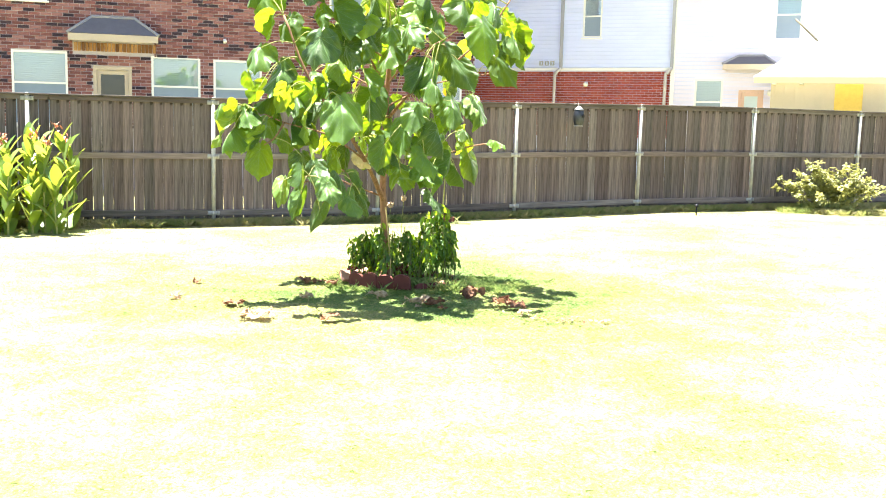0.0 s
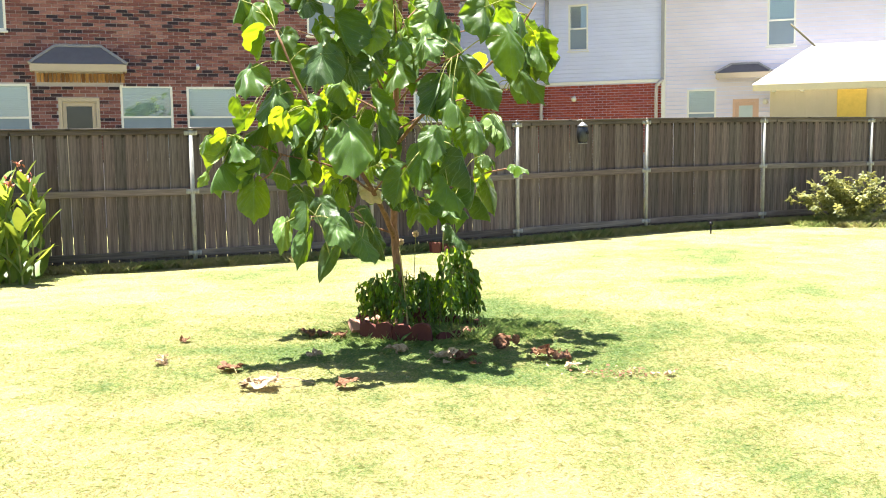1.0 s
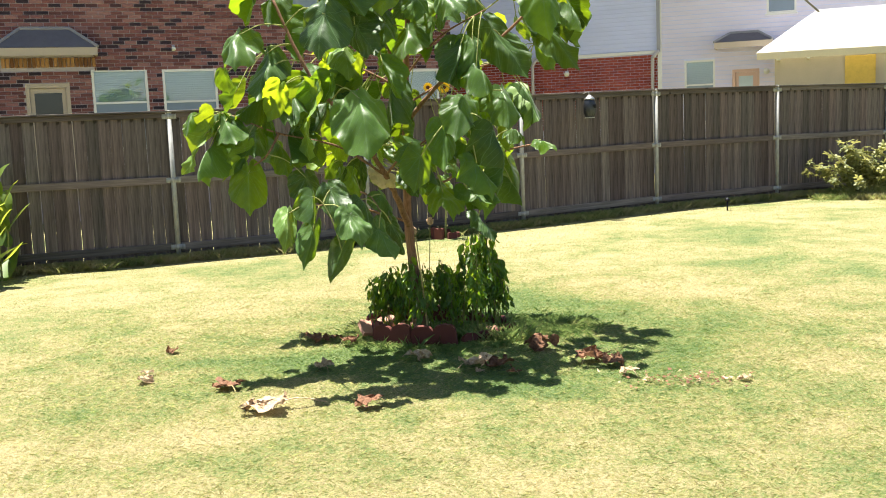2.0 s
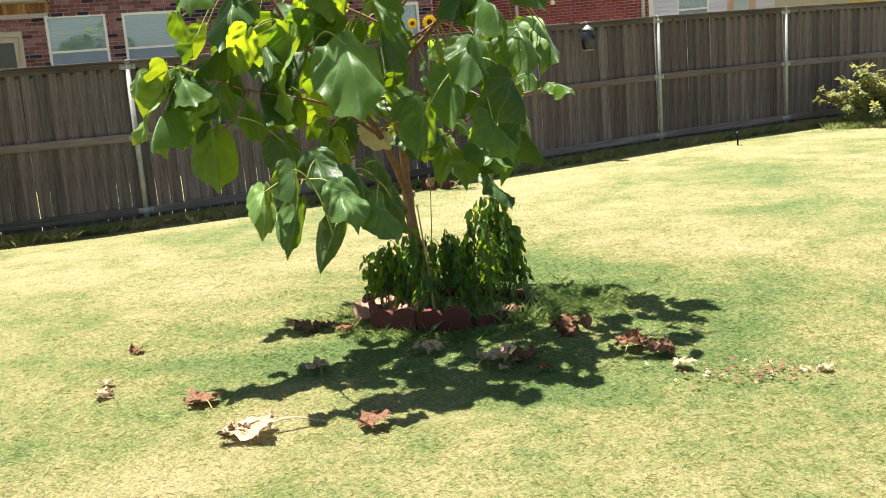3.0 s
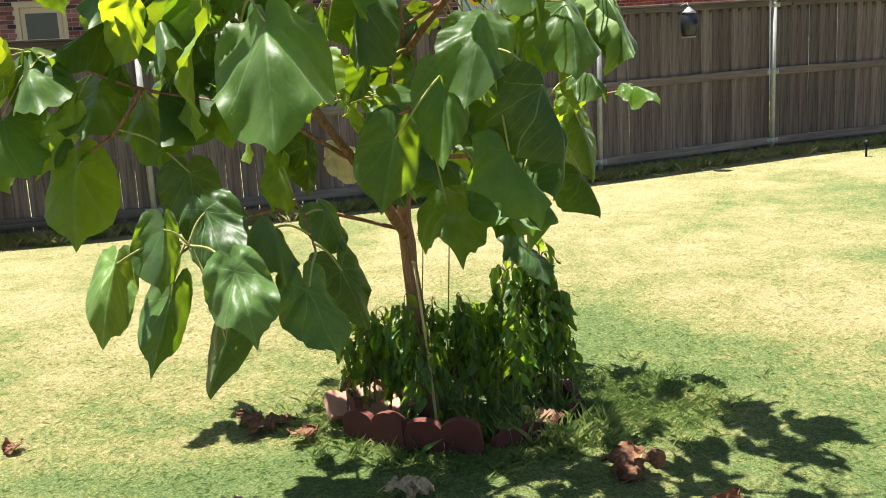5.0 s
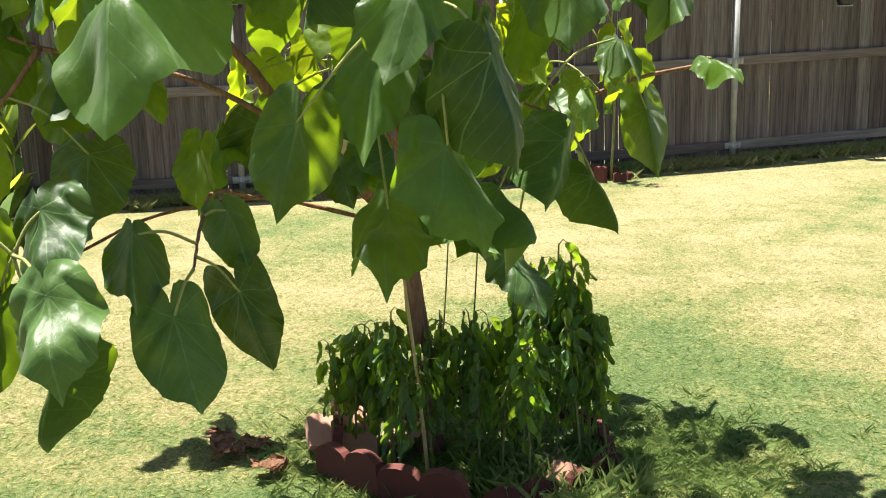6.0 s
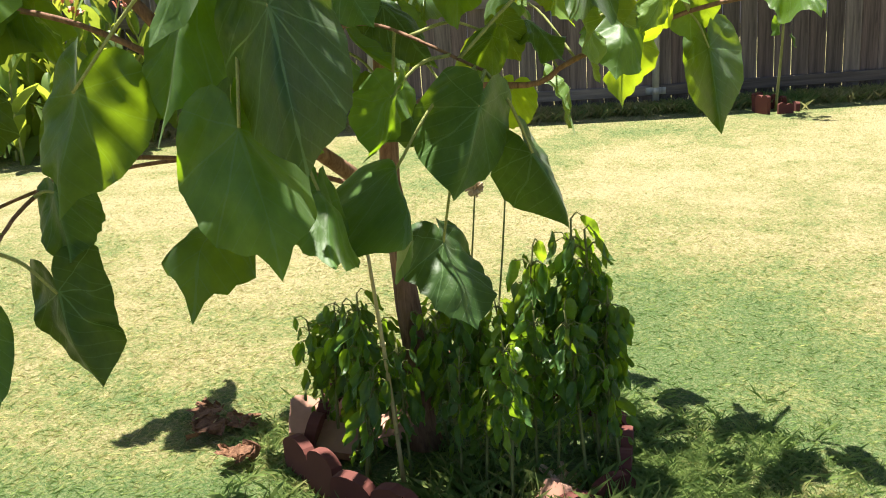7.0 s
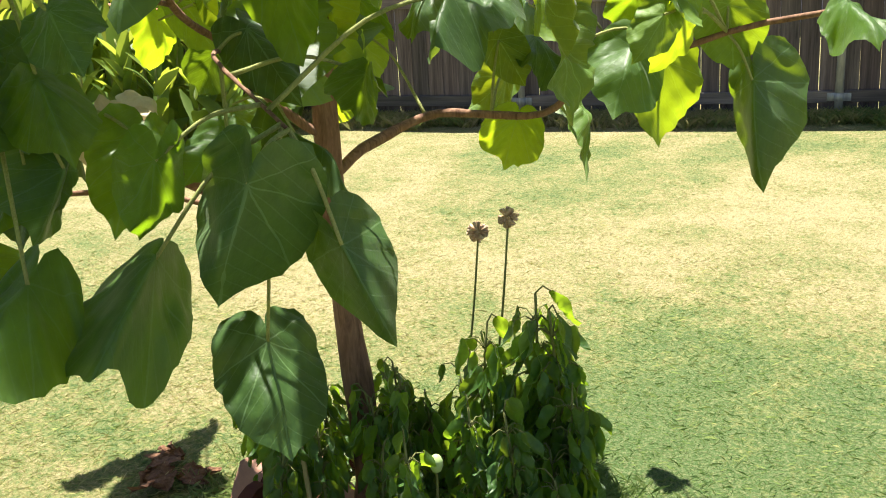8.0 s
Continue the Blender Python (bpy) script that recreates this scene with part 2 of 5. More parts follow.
RED_BRICK = m_brick_stuff("red_brick", ((0.0, (0.22, 0.045, 0.035)), (0.5, (0.29, 0.06, 0.045)), (1.0, (0.35, 0.085, 0.06))))
MORTAR = m_paint("mortar", (0.50, 0.45, 0.49), 0.95, 0.4, 4)
SIDING = m_siding("white_siding", (0.69, 0.73, 0.95))
BEIGE = m_siding("beige_siding", (0.73, 0.69, 0.80))
TRIM = m_paint("white_trim", (0.8, 0.79, 0.76), 0.5, 0.1)
TAN = m_paint("tan_trim", (0.5, 0.42, 0.33), 0.6, 0.2)
SHINGLE = m_paint("grey_shingle", (0.16, 0.15, 0.16), 0.9, 0.4, 8)
SHED_ROOF = m_paint("white_metal_roof", (0.85, 0.84, 0.80), 0.5, 0.1)
SHED_WALL = m_paint("tan_panel", (0.48, 0.42, 0.32), 0.8, 0.2)
OSB = m_paint("yellow_board", (0.66, 0.46, 0.10), 0.8, 0.4, 12)
GLASS = m_glass("dark_pane", (0.02, 0.025, 0.03), 0.12)
SCREEN = m_paint("grey_insect_screen", (0.23, 0.29, 0.37), 0.7, 0.2)
BLIND = m_paint("white_blind", (0.78, 0.82, 0.84), 0.6, 0.1)
PETAL = m_leaf("sunflower_petal", (0.75, 0.42, 0.01), (0.85, 0.55, 0.02), (0.9, 0.6, 0.02), 0.35, 0.6, False)
SEEDS = m_bark("seed_disc", (0.05, 0.02, 0.01), (0.16, 0.06, 0.03))
FLOWER = m_paint("faded_flower", (0.58, 0.20, 0.13), 0.6, 0.2)

# ---------------------------------------------------------------- mesh helpers


def thing(name, at, label, category, group="", kind=""):
    ob = new(name)
    ob.empty_display_size = 0.1
    ob.matrix_world = at if isinstance(at, Matrix) else Matrix.Translation(at)
    return tagged(ob, label, category, group, kind)


def mesh_of(name, bm, material, smooth=True):
    me = bpy.data.meshes.new(name)
    bm.normal_update()
    bm.to_mesh(me)
    bm.free()
    me.materials.append(material)
    if smooth:
        me.polygons.foreach_set("use_smooth", [True] * len(me.polygons))
    return me


def part(name, bm, material, parent, label="", smooth=True):
    """Links a bmesh as one mesh object under a thing or a part."""
    ob = new(name, bm if isinstance(bm, bpy.types.Mesh) else mesh_of(name, bm, material, smooth))
    ob.parent = parent
    return tagged(ob, label)


def box(bm, x0, x1, y0, y1, z0, z1, m=None):
    vs = [bm.verts.new((x, y, z)) for z in (z0, z1) for x, y in ((x0, y0), (x1, y0), (x1, y1), (x0, y1))]
    if m is not None:
        for v in vs:
            v.co = m @ v.co
    for f in ((3, 2, 1, 0), (4, 5, 6, 7), (0, 1, 5, 4), (1, 2, 6, 5), (2, 3, 7, 6), (3, 0, 4, 7)):
        bm.faces.new([vs[i] for i in f])
    return vs


def boxed(*a, bevel=0.0):
    bm = bmesh.new()
    box(bm, *a)
    if bevel:
        bmesh.ops.bevel(bm, geom=bm.edges[:], offset=bevel, segments=1, affect="EDGES")
    return bm


def tube(bm, points, radii, sides=8, cap=True):
    """A round stick along points."""
    rings = []
    pts = [Vector(p) for p in points]
    side = None
    for i, p in enumerate(pts):
        way = (pts[min(i + 1, len(pts) - 1)] - pts[max(i - 1, 0)]).normalized()
        if side is None:
            side = way.cross(Vector((0.31, 0.17, 0.93))).normalized()
            if side.length < 0.1:
                side = way.cross(Vector((1, 0, 0))).normalized()
        side = (side - way * side.dot(way)).normalized()
        up = way.cross(side)
        rings.append([bm.verts.new(p + radii[i] * (math.cos(a) * side + math.sin(a) * up)) for a in (2 * math.pi * k / sides for k in range(sides))])
    for a, b in zip(rings, rings[1:]):
        for k in range(sides):
            bm.faces.new((a[k], a[(k + 1) % sides], b[(k + 1) % sides], b[k]))
    if cap:
        bm.faces.new(rings[0][::-1])
        bm.faces.new(rings[-1])
    return bm


def sweep(points, r0, r1, steps=14):
    """A smooth line through a few points, and radii that taper along it."""
    p = [Vector(q) for q in points]
    p = [2 * p[0] - p[1]] + p + [2 * p[-1] - p[-2]]
    out = []
    spans = len(p) - 3
    per = max(2, steps // spans)
    for i in range(spans):
        a, b, c, d = p[i:i + 4]
        for k in range(per):
            t = k / per
            out.append(0.5 * (2 * b + (c - a) * t + (2 * a - 5 * b + 4 * c - d) * t * t + (3 * b - a - 3 * c + d) * t ** 3))
    out.append(p[-2])
    n = len(out) - 1
    return out, [r0 + (r1 - r0) * i / n for i in range(n + 1)]


def smoothstep(a, b, x):
    t = min(1.0, max(0.0, (x - a) / (b - a)))
    return t * t * (3 - 2 * t)


def ground_z(x, y):
    """The lie of the lawn: it falls a little towards one end of the fence."""
    return smoothstep(10, 14, y) * min(0.06, max(-0.06, 0.016 * (x + 0.3))) + 0.012 * noise.noise(Vector((x * 0.7, y * 0.7, 0)))


# ---------------------------------------------------------------- ground


def build_ground():
    bm = bmesh.new()
    xs = [-1500, -300, -80, -30] + [-14 + 0.5 * i for i in range(57)] + [30, 80, 300, 1500]
    ys = [-1500, -300, -60, -20] + [-4 + 0.5 * i for i in range(55)] + [40, 80, 300, 1500]
    grid = [[bm.verts.new((x, y, ground_z(x, y) if abs(x) < 20 and -5 < y < 24 else 0.0)) for x in xs] for y in ys]
    for j in range(len(ys) - 1):
        for i in range(len(xs) - 1):
            bm.faces.new((grid[j][i], grid[j][i + 1], grid[j + 1][i + 1], grid[j + 1][i]))
    ob = new("ground", mesh_of("ground", bm, SOIL))
    tagged(ob, "dry lawn of green and straw-coloured mown grass", "lawn", kind="structure")


build_ground()

# ---------------------------------------------------------------- fence
POSTS = [(-12.9, 10.75), (-10.6, 11.6), (-8.35, 12.45), (-6.05, 13.3), (-3.73, 14.14), (-1.45, 14.99), (0.645, 15.95), (2.775, 17.14), (4.96, 18.22), (7.18, 19.23), (9.4, 20.24), (11.6, 21.25)]
FENCE_H = 1.82
rng = random.Random(5)


def picket_mesh(width, top, seed):
    r = random.Random(seed)
    bm = bmesh.new()
    vs = box(bm, -width / 2, width / 2, -0.008, 0.008, 0.03, top)
    for v in vs:
        v.co += Vector((r.uniform(-0.002, 0.002), r.uniform(-0.003, 0.003), r.uniform(-0.012, 0.012)))
    bmesh.ops.bevel(bm, geom=[e for e in bm.edges if abs(e.verts[0].co.z - e.verts[1].co.z) > 0.5], offset=0.003, segments=1, affect="EDGES")
    return mesh_of("picket", bm, FENCE_WOOD, False)


def build_fence():
    base = thing("fence", (0, 0, 0), "weathered grey-brown cedar picket fence on galvanised steel posts", "fence", kind="structure")
    plain = [picket_mesh(0.139, FENCE_H - 0.03, k) for k in range(5)]
    narrow = [picket_mesh(0.130, FENCE_H - 0.03, 20 + k) for k in range(4)]
    bm = bmesh.new()
    tube(bm, [(0, 0, -0.05), (0, 0, FENCE_H - 0.03)], [0.03, 0.03], 12)
    post_me = mesh_of("post", bm, STEEL)
    bm = bmesh.new()
    tube(bm, [(0, 0, 0), (0, 0, 0.02), (0, 0, 0.035)], [0.034, 0.033, 0.012], 12)
    cap_me = mesh_of("post_cap", bm, STEEL)
    bm = bmesh.new()
    box(bm, -0.085, 0.085, -0.004, 0.0, -0.03, 0.03)
    tube(bm, [(0, -0.0, -0.03), (0, -0.0, 0.03)], [0.036, 0.036], 10)
    bracket_me = mesh_of("rail_bracket", bm, STEEL)
    for i, (x, y) in enumerate(POSTS):
        z = ground_z(x, y)
        nx, ny = POSTS[min(i + 1, len(POSTS) - 1)]
        px, py = POSTS[max(i - 1, 0)]
        turn = math.atan2(ny - py, nx - px)
        post = part("post", post_me, STEEL, base, "galvanised steel pipe post")
        post.matrix_world = Matrix.Translation((x, y, z)) @ Matrix.Rotation(turn, 4, "Z")
        cap = part("post_cap", cap_me, STEEL, post)
        cap.location = (0, 0, FENCE_H - 0.03)
        for h in (0.17, 0.985, FENCE_H - 0.07):
            b = part("rail_bracket", bracket_me, STEEL, post)
            b.location = (0, -0.001, h)
        if i == len(POSTS) - 1:
            break
        x1, y1 = POSTS[i + 1]
        z1 = ground_z(x1, y1)
        length = math.hypot(x1 - x, y1 - y)
        way = math.atan2(y1 - y, x1 - x)
        lift = math.atan2(z1 - z, length)
        m = Matrix.Translation((x, y, z)) @ Matrix.Rotation(way, 4, "Z") @ Matrix.Rotation(-lift, 4, "Y")
        for h, t in ((0.17, 0.089), (0.985, 0.089), (FENCE_H - 0.054, 0.062)):
            rail = part("rail", boxed(0.04, length - 0.04, 0.0, 0.038, h - t / 2, h + t / 2, bevel=0.004), RAIL_WOOD, base, "weathered horizontal fence rail", False)
            rail.matrix_world = m
        cap_board = part("cap_board", boxed(0.0, length - 0.006, -0.035, 0.075, FENCE_H - 0.022, FENCE_H, bevel=0.003), RAIL_WOOD, base, "sun-bleached top board", False)
        cap_board.matrix_world = m
        gaps = i < 4
        n = round(length / 0.1405)
        step = length / n
        for k in range(n):
            me = rng.choice(narrow if gaps and rng.random() < 0.5 else plain)
            p = part("picket", me, FENCE_WOOD, base)
            p.matrix_world = m @ Matrix.Translation((step * (k + 0.5), 0.048 + rng.uniform(-0.002, 0.002), rng.uniform(-0.01, 0.005))) @ Matrix.Rotation(rng.uniform(-0.004, 0.004), 4, "Y")


build_fence()

# ---------------------------------------------------------------- houses behind the fence


def slab(bm, x0, x1, z0, z1, y0, y1, holes):
    """A wall of some thickness with rectangular openings through it."""
    xs = sorted({x0, x1, *(v for h in holes for v in h[:2] if x0 < v < x1)})
    zs = sorted({z0, z1, *(v for h in holes for v in h[2:] if z0 < v < z1)})
    for a, b in zip(xs, xs[1:]):
        for c, d in zip(zs, zs[1:]):
            if not any(h[0] < (a + b) / 2 < h[1] and h[2] < (c + d) / 2 < h[3] for h in holes):
                box(bm, a, b, y0, y1, c, d)


def brick_course(x0, x1, z0, z1, holes, r, pitch=0.0677, length=0.213):
    """Places (x, z, width, depth) of the bricks of a running bond."""
    rows = int((z1 - z0) / pitch)
    for j in range(rows):
        z = z0 + j * pitch
        x = x0 - (length / 2 if j % 2 else 0)
        while x < x1:
            a, b = max(x, x0), min(x + length - 0.011, x1)
            for h in holes:
                if h[2] - 0.03 < z + 0.03 < h[3]:
                    if a < h[0] < b:
                        b = h[0]
                    elif a < h[1] < b:
                        a = h[1]
                    elif h[0] <= a and b <= h[1]:
                        a = b
            if b - a > 0.025:
                yield a, b, z, r.uniform(-0.003, 0.003)
            x += length


def joined_bricks(name, places, material, parent, label):
    verts, faces = [], []
    for a, b, z, d in places:
        n = len(verts)
        y = -0.012 + d
        verts += [(a, 0.03, z), (b, 0.03, z), (b, 0.03, z + 0.057), (a, 0.03, z + 0.057), (a, y, z), (b, y, z), (b, y, z + 0.057), (a, y, z + 0.057)]
        faces += [(n + 4, n + 5, n + 6, n + 7), (n, n + 1, n + 5, n + 4), (n + 1, n + 2, n + 6, n + 5), (n + 2, n + 3, n + 7, n + 6), (n + 3, n, n + 4, n + 7)]
    me = bpy.data.meshes.new(name)
    me.from_pydata(verts, [], faces)
    me.materials.append(material)
    ob = new(name, me)
    ob.parent = parent
    return tagged(ob, label, kind="stuff")


def m_pane():
    m = Mat("window_pane", 0.03)
    g, t, x = m.n.new("ShaderNodeBsdfGlossy"), m.n.new("ShaderNodeBsdfTransparent"), m.n.new("ShaderNodeMixShader")
    g.inputs["Roughness"].default_value = 0.03
    t.inputs[0].default_value = (0.82, 0.88, 0.9, 1)
    x.inputs[0].default_value = 0.18
    m.l.new(t.outputs[0], x.inputs[1])
    m.l.new(g.outputs[0], x.inputs[2])
    m.l.new(x.outputs[0], m.out.inputs[0])
    return m.m


PANE = m_pane()
DARK_ROOM = m_paint("dark_room", (0.03, 0.03, 0.035), 0.9, 0.2)


def build_window(house, x0, x1, z0, z1, split, blind=True, label="white-framed sash window with closed blinds"):
    """A sash window in a house wall that faces -y at y = 0."""
    t = 0.045
    bm = bmesh.new()
    slab(bm, x0, x1, z0, z1, -0.01, 0.07, [(x0 + t, x1 - t, z0 + t, z1 - t)])
    box(bm, x0 + t, x1 - t, 0.0, 0.05, split - 0.02, split + 0.02)
    w = part("window", bm, TRIM, house, label, False)
    for name, a, b, y in (("upper_pane", split + 0.02, z1 - t, 0.035), ("lower_pane", z0 + t, split - 0.02, 0.02)):
        p = part(name, boxed(x0 + t, x1 - t, y, y + 0.004, a, b), PANE if name == "upper_pane" else SCREEN, w, "" if name == "upper_pane" else "grey insect screen", False)
        p.visible_shadow = False
    part("sill", boxed(x0 - 0.03, x1 + 0.03, -0.05, 0.06, z0 - 0.04, z0, bevel=0.006), TRIM, w, "", False)
    bm = bmesh.new()
    if blind:
        z = split + 0.03
        while z < z1 - t:
            box(bm, x0 + t, x1 - t, 0.0, 0.04, -0.0015, 0.0015, Matrix.Translation((0, 0.055, z)) @ Matrix.Rotation(radians(60), 4, "X"))
            z += 0.042
    box(bm, x0 - 0.1, x1 + 0.1, 0.16, 0.17, z0 - 0.1, z1 + 0.1)
    part("blind", bm, BLIND if blind else DARK_ROOM, w, "white slatted blind" if blind else "dark room", False)
    return w


def hip_awning(house, x0, x1, z0, z1, out, label):
    """A small hipped roof over a door, with fascia and soffit boards."""
    a = (x1 - x0) * 0.26
    bm = bmesh.new()
    v = [bm.verts.new(p) for p in ((x0, -out, z0), (x1, -out, z0), (x1, 0, z0), (x0, 0, z0), (x0 + a, -0.06, z1), (x1 - a, -0.06, z1), (x1 - a, 0, z1), (x0 + a, 0, z1))]
    for f in ((0, 1, 5, 4), (1, 2, 6, 5), (3, 0, 4, 7), (4, 5, 6, 7), (2, 3, 7, 6), (3, 2, 1, 0)):
        bm.faces.new([v[i] for i in f])
    awn = part("awning_roof", bm, SHINGLE, house, label, False)
    part("fascia", boxed(x0 + 0.01, x1 - 0.01, -out + 0.005, -out + 0.03, z0 - 0.14, z0 - 0.004), TAN, awn, "", False)
    for x in (x0 + 0.01, x1 - 0.035):
        part("fascia", boxed(x, x + 0.025, -out + 0.031, 0.0, z0 - 0.14, z0 - 0.004), TAN, awn, "", False)
    # hip ridges
    bm = bmesh.new()
    for p, q in (((x0, -out, z0 + 0.012), (x0 + a, -0.06, z1 + 0.012)), ((x1, -out, z0 + 0.012), (x1 - a, -0.06, z1 + 0.012)), ((x0 + a, -0.06, z1 + 0.012), (x1 - a, -0.06, z1 + 0.012))):
        tube(bm, [p, q], [0.03, 0.03], 6)
    part("ridge_cap", bm, m_paint("pale_shingle", (0.33, 0.32, 0.33), 0.9, 0.3, 9), awn, "", False)
    return awn


def build_door(house, x0, x1, z0, z1, col, label, glass=GLASS):
    bm = bmesh.new()
    slab(bm, x0, x1, z0, z1, -0.015, 0.08, [(x0 + 0.07, x1 - 0.07, z0 - 1, z1 - 0.08)])
    d = part("door_frame", bm, col, house, label, False)
    bm = bmesh.new()
    slab(bm, x0 + 0.075, x1 - 0.075, z0, z1 - 0.085, 0.02, 0.06, [(x0 + 0.145, x1 - 0.145, z0 + 0.3, z1 - 0.17)])
    leaf = part("door_leaf", bm, col, d, "", False)
    part("pane", boxed(x0 + 0.146, x1 - 0.146, 0.035, 0.04, z0 + 0.301, z1 - 0.171), glass, d, "door glass", False)
    bm = bmesh.new()
    tube(bm, [(x1 - 0.12, 0.02, z0 + 0.95), (x1 - 0.12, -0.04, z0 + 0.95)], [0.02, 0.026], 8)
    part("door_knob", bm, STEEL, d)
    return d


def gable_roof(bm, x0, x1, y0, y1, z, rise, over=0.45):
    """A hipped roof over a rectangle."""
    x0, x1, y0, y1 = x0 - over, x1 + over, y0 - over, y1 + over
    m = (y1 - y0) / 2
    lo = [bm.verts.new(p) for p in ((x0, y0, z), (x1, y0, z), (x1, y1, z), (x0, y1, z))]
    lo2 = [bm.verts.new((v.co.x, v.co.y, z - 0.16)) for v in lo]
    a, b = bm.verts.new((x0 + m, y0 + m, z + rise)), bm.verts.new((x1 - m, y0 + m, z + rise))
    for f in ((lo[0], lo[1], b, a), (lo[1], lo[2], b), (lo[2], lo[3], a, b), (lo[3], lo[0], a), tuple(lo2[::-1])):
        bm.faces.new(f)
    for i in range(4):
        bm.faces.new((lo2[i], lo2[(i + 1) % 4], lo[(i + 1) % 4], lo[i]))


def build_brick_house():
    at = Matrix.Translation((-7.546, 20.489, 0.0)) @ Matrix.Rotation(math.atan2(0.352, 0.936), 4, "Z")
    house = thing("brick_house", at, "two-storey house of mixed red and dark brick behind the fence", "house")
    X0, X1 = -9.0, 7.85
    wins = [(-2.01, -0.95, 1.25, 2.75, 2.11), (0.69, 1.69, 1.25, 2.73, 2.11), (1.96, 2.98, 1.25, 2.71, 2.10), (4.45, 5.28, 3.78, 5.15, 4.48), (-2.35, -1.3, 3.74, 5.15, 4.45), (6.75, 7.55, 1.25, 2.62, 1.98)]
    door = (-0.46, 0.30, 0.35, 2.49)
    holes = [w[:4] for w in wins] + [door]
    bm = bmesh.new()
    slab(bm, X0, X1, -0.3, 6.1, 0.002, 0.2, holes)
    box(bm, X0, X0 + 0.2, 0.2, 9, -0.3, 6.1)
    box(bm, X1 - 0.2, X1, 0.2, 9, -0.3, 6.1)
    box(bm, X0 + 0.2, X1 - 0.2, 8.8, 9, -0.3, 6.1)
    wall = part("wall", bm, MORTAR, house, "brick wall with pale mortar joints", False)
    bm = bmesh.new()
    gable_roof(bm, X0, X1, 0, 9, 6.2, 2.6)
    part("roof", bm, SHINGLE, house, "grey shingle roof", False)
    for w in wins:
        build_window(house, *w)
    build_door(house, *door, TAN, "tan framed back door with dark glass")
    hip_awning(house, -0.92, 0.83, 3.1, 3.46, 0.5, "small grey hipped awning roof over the door")
    # soldier course of upright bricks below the awning
    r = random.Random(11)
    tan = m_brick("tan_brick", ((0.0, (0.16, 0.075, 0.04)), (0.5, (0.34, 0.18, 0.08)), (1.0, (0.46, 0.26, 0.12))))
    upright = mesh_of("brick", boxed(0, 0.062, -0.02, 0.03, 0, 0.17, bevel=0.004), tan, False)
    for k in range(22):
        part("brick", upright, tan, wall).location = (-0.82 + k * 0.0735, 0, 2.78)
    # outdoor lamp
    bm = bmesh.new()
    box(bm, -0.03, 0.03, -0.03, 0.0, -0.05, 0.05)
    tube(bm, [(0, -0.03, 0.02), (0, -0.1, -0.02)], [0.03, 0.04], 10)
    lamp = part("wall_lamp", bm, TRIM, house, "small white outdoor lamp")
    lamp.matrix_local = Matrix.Translation((2.2, -0.01, 3.1))
    near, rest = [], []
    for p in brick_course(X0, X1, 1.22, 5.0, holes + [(-0.85, 0.76, 2.76, 3.12)], r):
        (near if -0.95 < p[0] < 1.9 and 2.45 < p[2] < 3.75 else rest).append(p)
    joined_bricks("bricks", rest + near[300:], BRICK, wall, "mixed red, brown and near-black bricks")
    shared = {}
    for a, b, z, d in near[:300]:
        w = round(b - a, 2)
        if w not in shared:
            bm = bmesh.new()
            box(bm, -w / 2, w / 2, -0.012, 0.03, 0, 0.057)
            shared[w] = mesh_of("brick", bm, BRICK_PIECE, False)
        br = part("brick", shared[w], BRICK_PIECE, wall)
        br.location = ((a + b) / 2, d, z)


def siding_boards(parent, x0, x1, z0, z1, material, holes, step=0.105):
    """Overlapping boards; each stands on the one below and leans out at its foot."""
    z = z0
    while z < z1 - 0.01:
        bm = bmesh.new()
        cuts = sorted([(max(h[0], x0), min(h[1], x1)) for h in holes if h[2] < z + step * 0.5 < h[3] and h[1] > x0 and h[0] < x1])
        a = x0
        for lo, hi in cuts + [(x1, x1)]:
            if lo - a > 0.02:
                vs = box(bm, a, lo, -0.012, 0.0, z + 0.014, min(z + step, z1))
                for v in vs[4:6]:
                    v.co.y = -0.002
                for v in vs[0:2]:
                    v.co.y = -0.03
            a = max(a, hi)
        part("siding_board", bm, material, parent, "", False)
        z += step


def downpipe(house, x, z_top, z_mid):
    bm = bmesh.new()
    box(bm, x - 0.04, x + 0.04, -0.09, -0.03, z_mid, z_top)
    part("downpipe", bm, m_paint("grey_gutter", (0.34, 0.34, 0.37), 0.5, 0.2), house, "grey metal downpipe", False)
    bm = bmesh.new()
    pts, rad = sweep([(x, -0.07, z_mid + 0.02), (x - 0.10, -0.16, z_mid - 0.12), (x - 0.14, -0.14, z_mid - 0.4), (x - 0.14, -0.14, 0.2)], 0.045, 0.045)
    tube(bm, pts, rad, 8)
    part("downpipe_foot", bm, m_paint("pale_gutter", (0.5, 0.47, 0.45), 0.5, 0.2), house)


